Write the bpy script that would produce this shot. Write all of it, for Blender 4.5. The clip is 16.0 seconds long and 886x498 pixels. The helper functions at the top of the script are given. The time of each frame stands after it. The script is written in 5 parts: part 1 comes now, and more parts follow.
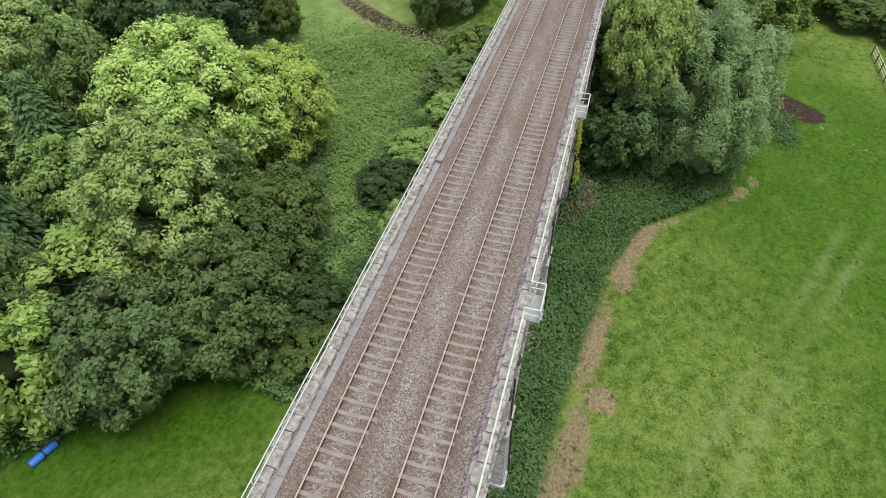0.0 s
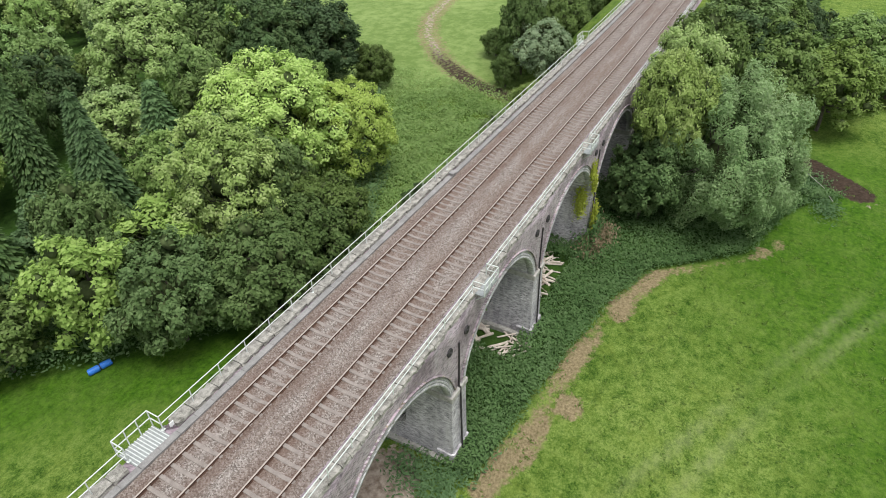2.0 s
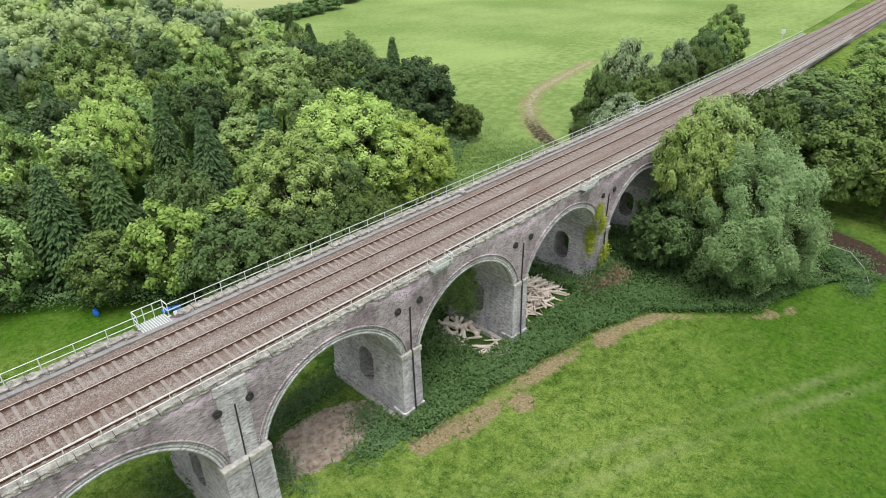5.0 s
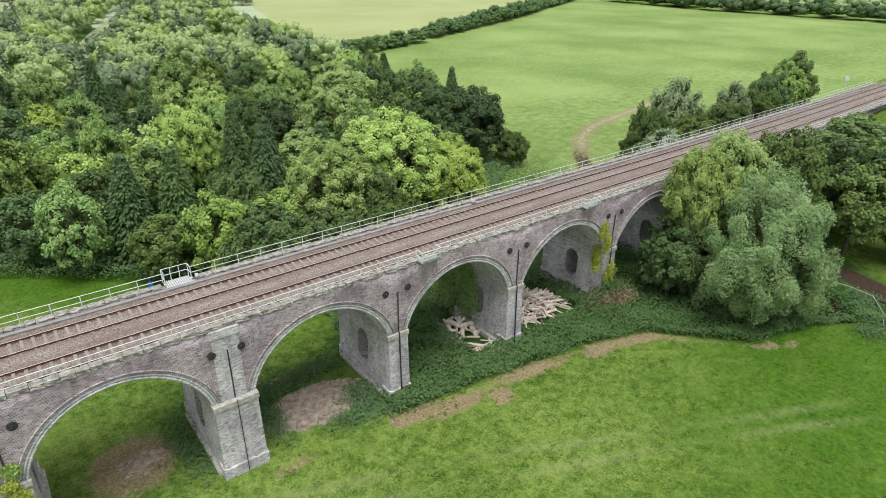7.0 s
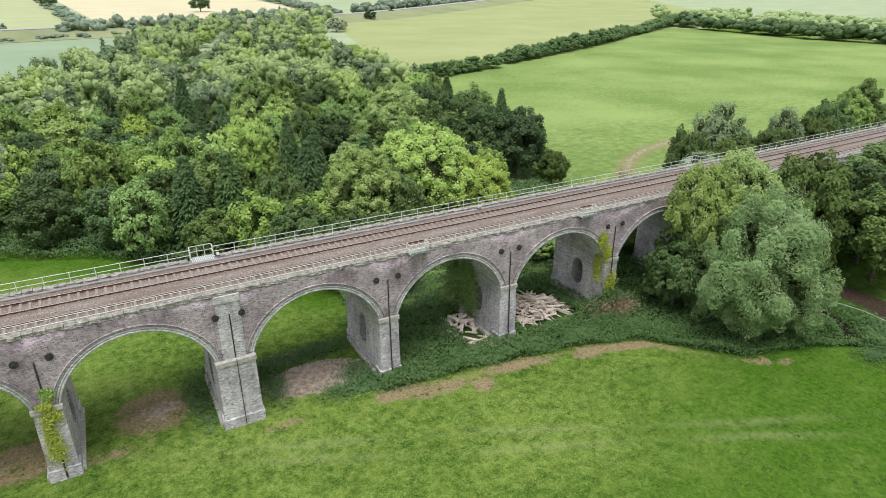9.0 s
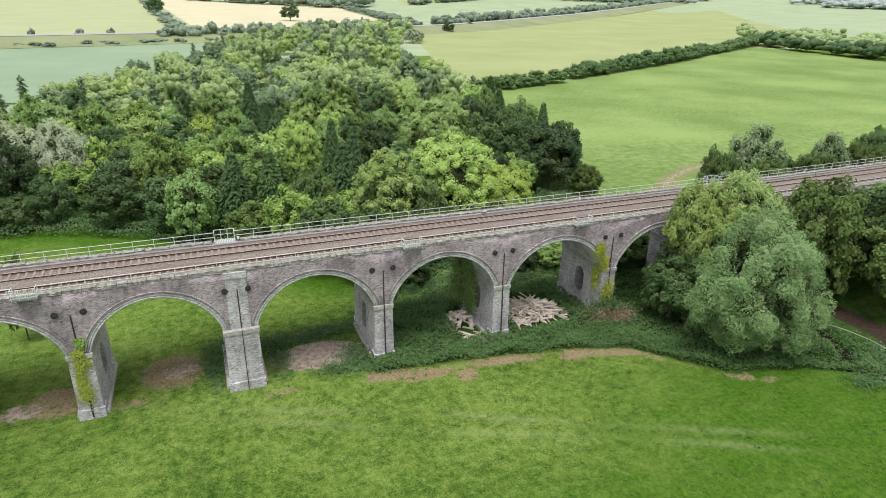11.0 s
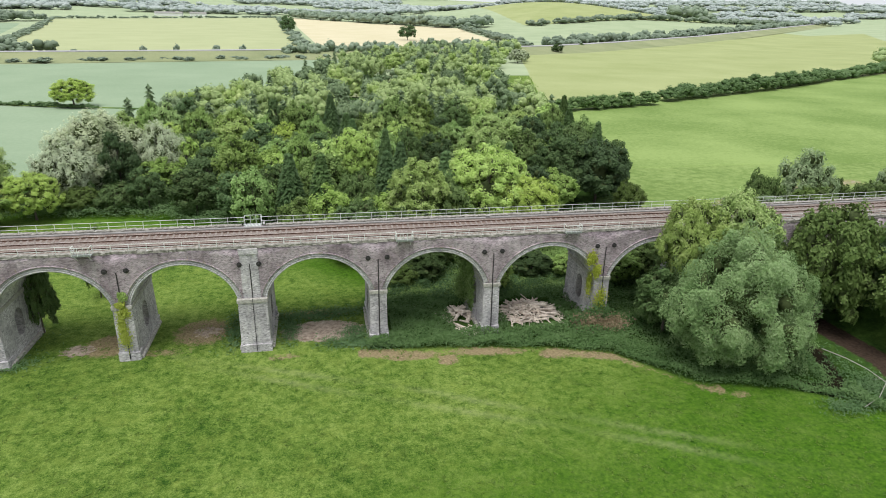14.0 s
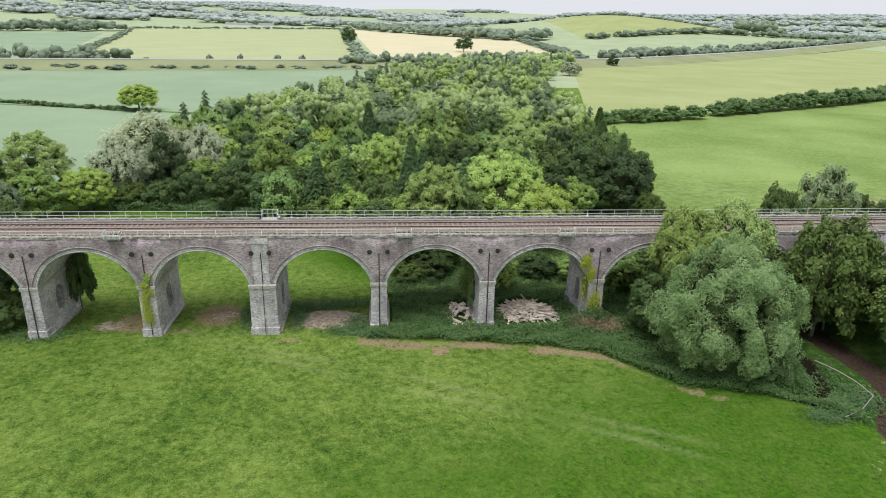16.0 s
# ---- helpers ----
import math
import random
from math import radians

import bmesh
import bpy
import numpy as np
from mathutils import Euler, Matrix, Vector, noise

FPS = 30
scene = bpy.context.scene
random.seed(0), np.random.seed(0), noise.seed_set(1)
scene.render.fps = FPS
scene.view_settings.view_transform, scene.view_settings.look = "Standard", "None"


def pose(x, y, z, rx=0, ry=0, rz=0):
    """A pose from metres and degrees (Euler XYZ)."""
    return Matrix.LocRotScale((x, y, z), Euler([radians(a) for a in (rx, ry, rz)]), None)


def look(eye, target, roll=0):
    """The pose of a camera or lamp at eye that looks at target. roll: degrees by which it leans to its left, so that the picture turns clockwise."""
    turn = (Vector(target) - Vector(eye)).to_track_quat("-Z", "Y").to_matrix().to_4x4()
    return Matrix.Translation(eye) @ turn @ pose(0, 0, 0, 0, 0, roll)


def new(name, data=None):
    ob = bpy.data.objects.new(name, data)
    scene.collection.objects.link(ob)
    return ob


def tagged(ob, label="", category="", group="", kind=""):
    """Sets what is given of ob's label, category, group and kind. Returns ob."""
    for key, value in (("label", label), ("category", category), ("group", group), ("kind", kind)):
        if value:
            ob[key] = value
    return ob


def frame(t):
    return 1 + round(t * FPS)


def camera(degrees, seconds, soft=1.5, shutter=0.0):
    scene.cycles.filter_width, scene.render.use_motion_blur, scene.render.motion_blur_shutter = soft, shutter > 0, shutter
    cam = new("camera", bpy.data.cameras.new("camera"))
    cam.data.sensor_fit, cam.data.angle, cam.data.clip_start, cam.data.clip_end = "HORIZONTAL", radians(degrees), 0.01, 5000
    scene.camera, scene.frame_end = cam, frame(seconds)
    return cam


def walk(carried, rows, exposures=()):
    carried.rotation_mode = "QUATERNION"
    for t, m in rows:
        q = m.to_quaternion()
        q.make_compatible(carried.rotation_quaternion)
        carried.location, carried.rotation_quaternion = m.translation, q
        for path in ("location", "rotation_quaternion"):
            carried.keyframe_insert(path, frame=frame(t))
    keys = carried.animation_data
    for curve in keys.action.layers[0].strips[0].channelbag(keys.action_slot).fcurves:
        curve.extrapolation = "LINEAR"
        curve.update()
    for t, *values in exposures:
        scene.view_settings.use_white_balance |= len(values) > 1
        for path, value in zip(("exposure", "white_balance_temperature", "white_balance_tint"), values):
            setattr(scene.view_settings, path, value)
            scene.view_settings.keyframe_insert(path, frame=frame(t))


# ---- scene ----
cam = camera(71.4, 16.0, soft=0.95)
PATH = [
    (0, (-3.792, -5.809, 33.504), (-2.399, -5.396, 32.129), -0.5),
    (0.5, (-5.108, -7.957, 33.506), (-3.702, -7.453, 32.177), -0.6),
    (1, (-6.335, -10.261, 33.46), (-4.92, -9.662, 32.181), -0.6),
    (1.5, (-7.287, -12.668, 33.385), (-5.872, -11.974, 32.153), -0.7),
    (2, (-8.052, -15.076, 33.325), (-6.647, -14.293, 32.136), -0.8),
    (2.5, (-8.697, -17.513, 33.197), (-7.305, -16.648, 32.051), -1.0),
    (3, (-9.187, -20.005, 33.065), (-7.813, -19.059, 31.961), -1.1),
    (3.5, (-9.552, -22.497, 32.958), (-8.202, -21.475, 31.894), -1.2),
    (4, (-9.779, -24.859, 32.859), (-8.456, -23.769, 31.829), -1.0),
    (6.5, (-9.081, -35.539, 32.459), (-7.939, -34.163, 31.564), 0.5),
    (7, (-8.653, -37.633, 32.388), (-7.551, -36.21, 31.516), 0.7),
    (7.5, (-8.051, -39.839, 32.343), (-6.994, -38.369, 31.493), 0.5),
    (8, (-7.248, -42.073, 32.312), (-6.243, -40.557, 31.48), 0.3),
    (8.5, (-6.308, -44.303, 32.309), (-5.359, -42.742, 31.495), 0.2),
    (9, (-5.302, -46.443, 32.375), (-4.41, -44.843, 31.574), 0.2),
    (11.5, (0.076, -55.299, 33.299), (0.72, -53.566, 32.536), 1.1),
    (12, (1.355, -56.923, 33.372), (1.951, -55.169, 32.619), 1.0),
    (12.5, (2.804, -58.6, 33.441), (3.345, -56.824, 32.698), 1.2),
    (13, (4.411, -60.305, 33.514), (4.894, -58.509, 32.778), 1.3),
    (13.5, (6.185, -61.885, 33.582), (6.608, -60.071, 32.852), 1.2),
    (14, (8.083, -63.272, 33.644), (8.446, -61.443, 32.921), 1.2),
    (14.5, (10.011, -64.535, 33.718), (10.313, -62.693, 33.0), 1.2),
    (15, (11.685, -65.757, 33.799), (11.935, -63.904, 33.088), 1.3),
    (15.5, (12.679, -66.962, 33.797), (12.897, -65.102, 33.094), 1.3),
    (16, (13.518, -68.17, 33.77), (13.71, -66.303, 33.076), 1.5),
]
walk(cam, [(t, look(eye, target, roll)) for t, eye, target, roll in PATH], exposures=[(0, -0.08), (3.5, 0.12), (9, 0.05), (12.5, 0.05), (16, -0.08)])

# ---------------------------------------------------------------- light
world = bpy.data.worlds.new("world")
scene.world = world
world.use_nodes = True
wn, wl = world.node_tree.nodes, world.node_tree.links
wn.clear()
sky = wn.new("ShaderNodeTexSky")
sky.sky_type = "NISHITA"
sky.sun_disc = False
sky.sun_elevation, sky.sun_rotation = radians(74), radians(-147)
sky.air_density, sky.dust_density, sky.ozone_density = 1.0, 4.0, 1.0
grey = wn.new("ShaderNodeHueSaturation")
grey.inputs["Saturation"].default_value = 0.25
cloud = wn.new("ShaderNodeMix")
cloud.data_type = "RGBA"
cloud.inputs[0].default_value = 0.86
cloud.inputs[7].default_value = (7.35, 7.65, 8.15, 1)
bg = wn.new("ShaderNodeBackground")
bg.inputs["Strength"].default_value = 0.124
wo = wn.new("ShaderNodeOutputWorld")
wl.new(sky.outputs[0], grey.inputs["Color"])
wl.new(grey.outputs[0], cloud.inputs[6])
wl.new(cloud.outputs[2], bg.inputs[0])
wl.new(bg.outputs[0], wo.inputs[0])

sun_data = bpy.data.lights.new("sun", "SUN")
sun_data.energy, sun_data.angle, sun_data.color = 3.3, radians(36), (1.0, 0.985, 0.96)
sun = new("sun", sun_data)
sun.matrix_world = look((-18, -28, 118), (0, 0, 0))

# ---------------------------------------------------------------- materials

class Nodes:
    """A short way to write a node material."""

    def __init__(self, name, rough=0.9, metal=0.0, spec=0.3):
        self.mat = bpy.data.materials.new(name)
        self.mat.use_nodes = True
        self.tree = self.mat.node_tree
        self.n, self.l = self.tree.nodes, self.tree.links
        self.bsdf = self.n["Principled BSDF"]
        self.bsdf.inputs["Roughness"].default_value = rough
        self.bsdf.inputs["Metallic"].default_value = metal
        self.bsdf.inputs["Specular IOR Level"].default_value = spec
        self.coord = self.n.new("ShaderNodeNewGeometry").outputs["Position"]

    def put(self, value, socket):
        if isinstance(value, bpy.types.NodeSocket):
            self.l.new(value, socket)
        elif isinstance(value, tuple):
            socket.default_value = (*value, 1) if len(value) == 3 and socket.type == "RGBA" else value
        else:
            socket.default_value = value

    def scaled(self, sx, sy, sz, src=None):
        m = self.n.new("ShaderNodeMapping")
        m.inputs["Scale"].default_value = (sx, sy, sz)
        self.l.new(src or self.coord, m.inputs["Vector"])
        return m.outputs[0]

    def noise(self, scale, detail=3.0, rough=0.6, src=None):
        t = self.n.new("ShaderNodeTexNoise")
        t.inputs["Scale"].default_value, t.inputs["Detail"].default_value = scale, detail
        t.inputs["Roughness"].default_value = rough
        self.l.new(src or self.coord, t.inputs["Vector"])
        return t.outputs["Fac"]

    def ramp(self, fac, *stops):
        r = self.n.new("ShaderNodeValToRGB")
        e = r.color_ramp.elements
        while len(e) < len(stops):
            e.new(0.5)
        for el, (p, c) in zip(e, stops):
            el.position = p
            el.color = (*c, 1) if isinstance(c, tuple) else (c, c, c, 1)
        self.l.new(fac, r.inputs[0])
        return r.outputs[0]

    def mix(self, fac, a, b, mode="MIX"):
        m = self.n.new("ShaderNodeMix")
        m.data_type, m.blend_type = "RGBA", mode
        self.put(fac, m.inputs[0])
        self.put(a, m.inputs[6])
        self.put(b, m.inputs[7])
        return m.outputs[2]

    def math(self, op, a, b=0.0):
        m = self.n.new("ShaderNodeMath")
        m.operation = op
        self.put(a, m.inputs[0])
        self.put(b, m.inputs[1])
        return m.outputs[0]

    def attr(self, name):
        a = self.n.new("ShaderNodeAttribute")
        a.attribute_name = name
        return a.outputs["Fac"]

    def island(self):
        return self.n.new("ShaderNodeNewGeometry").outputs["Random Per Island"]

    def obrand(self):
        return self.n.new("ShaderNodeObjectInfo").outputs["Random"]

    def done(self, colour, height=None, strength=0.3, dist=0.05, rough=None):
        self.put(colour, self.bsdf.inputs["Base Color"])
        if height is not None:
            b = self.n.new("ShaderNodeBump")
            b.inputs["Strength"].default_value, b.inputs["Distance"].default_value = strength, dist
            self.l.new(height, b.inputs["Height"])
            self.l.new(b.outputs[0], self.bsdf.inputs["Normal"])
        if rough is not None:
            self.put(rough, self.bsdf.inputs["Roughness"])
        return self.mat


def simple(name, dark, light, scale=3.0, rough=0.85, metal=0.0, bump=0.2, spec=0.3):
    k = Nodes(name, rough, metal, spec)
    a, b = k.noise(scale, 5), k.noise(scale * 9, 3)
    f = k.math("ADD", k.math("MULTIPLY", a, 0.6), k.math("MULTIPLY", b, 0.4))
    return k.done(k.ramp(f, (0.35, dark), (0.65, light)), b, bump, 0.02)


def brick(name, dark, light, lichen=0.5, white=0.4):
    k = Nodes(name, 0.9)
    sep = k.n.new("ShaderNodeSeparateXYZ")
    k.l.new(k.coord, sep.inputs[0])
    com = k.n.new("ShaderNodeCombineXYZ")
    k.l.new(k.math("ADD", sep.outputs[0], sep.outputs[1]), com.inputs[0])
    k.l.new(sep.outputs[2], com.inputs[1])
    t = k.n.new("ShaderNodeTexBrick")
    k.l.new(com.outputs[0], t.inputs["Vector"])
    t.inputs["Scale"].default_value = 1.0
    t.inputs["Brick Width"].default_value, t.inputs["Row Height"].default_value = 0.24, 0.085
    t.inputs["Mortar Size"].default_value, t.inputs["Mortar Smooth"].default_value = 0.013, 0.2
    t.inputs["Color1"].default_value = (*[c * 0.5 for c in dark], 1)
    t.inputs["Color2"].default_value = (*[min(0.85, c * 1.35) for c in light], 1)
    t.inputs["Mortar"].default_value = (0.56, 0.54, 0.53, 1)
    big = k.noise(0.35, 5)
    col = k.mix(k.ramp(big, (0.42, 0.0), (0.62, 0.7)), t.outputs["Color"], tuple(c * 0.6 for c in dark))
    cell = k.n.new("ShaderNodeTexVoronoi")
    cell.inputs["Scale"].default_value = 1.0
    k.l.new(k.scaled(4.4, 11.8, 1, com.outputs[0]), cell.inputs["Vector"])
    col = k.mix(0.42, col, k.mix(0.5, col, k.ramp(cell.outputs["Color"], (0.15, tuple(c * 0.45 for c in dark)), (0.5, tuple((a + b) / 2 for a, b in zip(dark, light))), (0.9, tuple(min(1, c * 2.0) for c in light)))))
    patch = k.noise(2.3, 7, 0.75)
    col = k.mix(k.ramp(patch, (0.48, 0.0), (0.72, 0.35)), col, tuple(c * 1.35 for c in light))
    streak = k.noise(1.0, 7, 0.75, k.scaled(1.5, 1.5, 0.25))
    col = k.mix(k.math("MULTIPLY", k.ramp(streak, (0.52, 0.0), (0.70, 0.8)), white), col, (0.60, 0.58, 0.57))
    col = k.mix(k.ramp(k.noise(1.2, 7, 0.75, k.scaled(1.8, 1.8, 0.35)), (0.56, 0.0), (0.74, 0.6)), col, (0.05, 0.046, 0.052))
    li = k.math("MULTIPLY", k.ramp(k.noise(2.6, 6, 0.75), (0.55, 0.0), (0.68, 1.0)), lichen)
    col = k.mix(k.math("MULTIPLY", li, k.attr("moss")), col, (0.36, 0.33, 0.10))
    return k.done(col, t.outputs["Fac"], 0.5, -0.012)


def leaves(name, dark, light, tip, var=0.6):
    """Foliage: each leaf varies, each tree has a tone of its own, and clumps differ in tone."""
    k = Nodes(name, 0.62, 0.0, 0.17)
    f = k.math("ADD", k.math("MULTIPLY", k.island(), 0.34), k.math("ADD", k.math("MULTIPLY", k.noise(0.6, 4), 0.5), k.math("MULTIPLY", k.noise(0.13, 2), 0.42)))
    col = k.ramp(f, (0.25, dark), (0.6, light), (0.95, tip))
    h = k.n.new("ShaderNodeHueSaturation")
    r = k.obrand()
    k.put(k.math("ADD", k.math("MULTIPLY", r, 0.022), 0.489), h.inputs["Hue"])
    k.put(k.math("ADD", k.math("MULTIPLY", r, -0.16), 1.05), h.inputs["Saturation"])
    k.put(k.math("ADD", k.math("MULTIPLY", k.math("FRACT", k.math("MULTIPLY", r, 7.3)), var), 1.0 - var / 2), h.inputs["Value"])
    k.l.new(col, h.inputs["Color"])
    tr = k.n.new("ShaderNodeBsdfTranslucent")
    k.l.new(h.outputs[0], tr.inputs["Color"])
    ms = k.n.new("ShaderNodeMixShader")
    ms.inputs[0].default_value = 0.32
    k.l.new(k.bsdf.outputs[0], ms.inputs[1])
    k.l.new(tr.outputs[0], ms.inputs[2])
    k.l.new(ms.outputs[0], k.n["Material Output"].inputs["Surface"])
    return k.done(h.outputs[0])


M_BRICK = brick("blue_brick", (0.160, 0.118, 0.140), (0.385, 0.305, 0.345), 0.6, 0.4)
M_RING = brick("ring_brick", (0.33, 0.325, 0.345), (0.54, 0.53, 0.545), 0.7, 0.6)
M_PIER = brick("pier_brick", (0.265, 0.245, 0.275), (0.60, 0.57, 0.60), 0.35, 1.0)
M_REVEAL = brick("reveal_brick", (0.16, 0.145, 0.15), (0.33, 0.31, 0.31), 0.2, 0.4)
M_STONE = simple("coping_stone", (0.095, 0.09, 0.076), (0.46, 0.44, 0.395), 3.2, 0.95, bump=0.6)
M_IMPOST = simple("impost_stone", (0.22, 0.21, 0.19), (0.52, 0.50, 0.46), 3.0, 0.95)
M_CONCRETE = simple("trough_concrete", (0.17, 0.165, 0.158), (0.30, 0.29, 0.28), 1.4, 0.9)
M_SLEEPER = simple("sleeper_concrete", (0.185, 0.158, 0.140), (0.295, 0.258, 0.232), 2.6, 0.9)
M_RUST = simple("rail_rust", (0.05, 0.027, 0.019), (0.12, 0.066, 0.045), 6.0, 0.8, 0.0)
M_STEEL = simple("rail_head", (0.42, 0.35, 0.30), (0.58, 0.50, 0.45), 8.0, 0.35, 0.6, 0.0)
M_GALV = simple("galvanised", (0.50, 0.53, 0.50), (0.70, 0.73, 0.70), 3.0, 0.55, 0.15, 0.0)
M_GRATE = simple("steel_grating", (0.22, 0.235, 0.23), (0.36, 0.38, 0.37), 6.0, 0.6, 0.2, 0.3)
M_IRON = simple("cast_iron", (0.02, 0.02, 0.022), (0.07, 0.065, 0.065), 5.0, 0.7, 0.2)
M_BARK = simple("bark", (0.05, 0.042, 0.033), (0.16, 0.14, 0.115), 4.0, 0.95)
M_CUT = simple("cut_wood", (0.46, 0.38, 0.32), (0.84, 0.75, 0.66), 2.0, 0.9)
M_TWIG = simple("bleached_twig", (0.22, 0.21, 0.19), (0.44, 0.42, 0.38), 3.0, 0.9)
# dark tone for crown hearts, painting the shade between leaf clumps
M_INNER_SHADE = simple("inner_shade", (0.045, 0.065, 0.022), (0.090, 0.120, 0.042), 3.0, 0.95)
M_BLUE = simple("blue_plastic", (0.02, 0.13, 0.50), (0.05, 0.22, 0.68), 2.0, 0.4, 0.0, 0.0)
M_BLACK = simple("black_strap", (0.01, 0.01, 0.012), (0.03, 0.03, 0.03), 5.0, 0.7)
M_WHITE = simple("white_paint", (0.70, 0.70, 0.68), (0.82, 0.82, 0.80), 2.0, 0.6)
M_WATER = Nodes("stream_water", 0.12, 0.0, 0.5)
M_WATER = M_WATER.done((0.016, 0.013, 0.009), M_WATER.noise(1.5, 3), 0.15, 0.02)

k = Nodes("ballast", 0.95)
vor = k.n.new("ShaderNodeTexVoronoi")
vor.inputs["Scale"].default_value = 17.0
k.l.new(k.coord, vor.inputs["Vector"])
stone = k.ramp(vor.outputs["Color"], (0.1, (0.105, 0.086, 0.074)), (0.5, (0.225, 0.194, 0.172)), (0.9, (0.41, 0.37, 0.34)))
stone = k.mix(k.ramp(k.noise(0.7, 5, 0.6, k.scaled(0.3, 1.6, 1)), (0.42, 0.0), (0.68, 0.6)), stone, (0.15, 0.095, 0.07))
stone = k.mix(k.math("MULTIPLY", k.attr("rust"), 0.55), stone, (0.115, 0.062, 0.043))
M_BALLAST = k.done(stone, vor.outputs["Distance"], 0.9, 0.05)

# ground: grass with dry, bare, rank and wet places, and shade painted by the trees
k = Nodes("meadow", 0.95, 0.0, 0.1)
fine, mid, big = k.noise(7.5, 7, 0.9), k.noise(1.1, 6, 0.76), k.noise(0.07, 4, 0.6)
g = k.math("ADD", k.math("MULTIPLY", fine, 0.48), k.math("ADD", k.math("MULTIPLY", mid, 0.34), k.math("MULTIPLY", big, 0.22)))
col = k.ramp(g, (0.445, (0.017, 0.056, 0.005)), (0.515, (0.092, 0.158, 0.023)), (0.585, (0.198, 0.270, 0.064)))
col = k.mix(k.ramp(k.noise(0.45, 7, 0.78), (0.48, 0.0), (0.66, 0.45)), col, (0.185, 0.24, 0.045))
col = k.mix(k.ramp(k.noise(2.6, 5, 0.75), (0.52, 0.0), (0.66, 0.5)), col, (0.034, 0.088, 0.011))
col = k.mix(k.ramp(k.noise(3.1, 5, 0.75, k.scaled(1, 1, 1.7)), (0.54, 0.0), (0.67, 0.5)), col, (0.22, 0.315, 0.065))
col = k.mix(k.math("MULTIPLY", k.attr("lush"), k.ramp(k.noise(0.3, 5, 0.7), (0.3, 0.5), (0.6, 1.0))), col, k.ramp(k.noise(2.5, 6, 0.75), (0.35, (0.020, 0.070, 0.004)), (0.65, (0.080, 0.170, 0.012))))
col = k.mix(k.math("MULTIPLY", k.attr("track"), k.ramp(k.noise(0.8, 4, 0.7), (0.3, 0.15), (0.7, 0.6))), col, (0.26, 0.29, 0.13))
# dark tone of rank growth, also used as painted shade under trees
rank = k.math("MULTIPLY", k.attr("rank"), 0.9)
col = k.mix(rank, col, k.ramp(mid, (0.35, (0.018, 0.045, 0.010)), (0.65, (0.055, 0.12, 0.022))))
pf = k.math("ADD", k.math("MULTIPLY", k.noise(0.02, 5, 0.6), 0.5), k.math("MULTIPLY", k.noise(0.5, 5, 0.7), 0.5))
col = k.mix(k.attr("past"), col, k.ramp(pf, (0.43, (0.130, 0.200, 0.052)), (0.57, (0.222, 0.300, 0.098))))
weed = k.ramp(k.noise(0.9, 3, 0.5), (0.60, 0.0), (0.68, 0.32))
col = k.mix(k.math("MULTIPLY", weed, k.ramp(k.noise(9.0, 3, 0.7), (0.45, 0.0), (0.6, 1.0))), col, (0.030, 0.085, 0.012))
edge = k.math("SUBTRACT", k.noise(1.6, 6, 0.75), 0.5)
dry = k.ramp(k.math("ADD", k.attr("dry"), k.math("MULTIPLY", edge, 1.5)), (0.35, 0.0), (0.62, 1.0))
col = k.mix(dry, col, k.ramp(k.noise(5, 5, 0.7), (0.35, (0.145, 0.115, 0.06)), (0.65, (0.33, 0.265, 0.155))))
bare = k.ramp(k.math("ADD", k.attr("bare"), k.math("MULTIPLY", edge, 1.4)), (0.45, 0.0), (0.55, 1.0))
col = k.mix(bare, col, k.ramp(k.noise(1.8, 6, 0.7), (0.35, (0.20, 0.15, 0.115)), (0.65, (0.46, 0.385, 0.32))))
mud = k.ramp(k.math("ADD", k.attr("mud"), edge), (0.40, 0.0), (0.60, 1.0))
col = k.mix(mud, col, k.ramp(k.noise(3.0, 5, 0.7), (0.35, (0.030, 0.021, 0.015)), (0.65, (0.075, 0.052, 0.037))))
M_GROUND = k.done(col, k.math("ADD", fine, k.math("MULTIPLY", mid, 2.0)), 0.7, 0.12)


def field_mat(name, dark, light, rows=0.0):
    k = Nodes(name, 0.95, 0.0, 0.1)
    a, b = k.noise(0.02, 5, 0.6), k.noise(0.8, 6, 0.8)
    s = k.noise(0.25, 4, 0.6, k.scaled(0.25, 1.4, 1))
    f = k.math("ADD", k.math("MULTIPLY", a, 0.5), k.math("ADD", k.math("MULTIPLY", b, 0.45), k.math("MULTIPLY", s, 0.05)))
    return k.done(k.ramp(f, (0.38 + rows, dark), (0.62 - rows, light)), b, 0.4 + 4 * rows, 0.1)


M_PASTURE = field_mat("pasture", (0.130, 0.200, 0.052), (0.222, 0.300, 0.098), 0.05)
# crops further off: their own colours, partly lightened and greyed for haze
M_WHEAT = field_mat("young_barley", (0.235, 0.275, 0.110), (0.315, 0.345, 0.165))
M_GREENCROP = field_mat("green_crop", (0.19, 0.26, 0.165), (0.25, 0.32, 0.215))
M_RAPE = field_mat("yellowing_crop", (0.30, 0.335, 0.18), (0.365, 0.39, 0.22))
M_STUBBLE = field_mat("ripe_crop", (0.46, 0.42, 0.27), (0.54, 0.49, 0.34))
M_BASE = field_mat("farmland", (0.25, 0.31, 0.185), (0.33, 0.385, 0.245))
M_ROAD = simple("asphalt", (0.27, 0.27, 0.275), (0.36, 0.36, 0.365), 0.3, 0.9)
M_VERGE = field_mat("rough_verge", (0.17, 0.20, 0.10), (0.27, 0.29, 0.16))

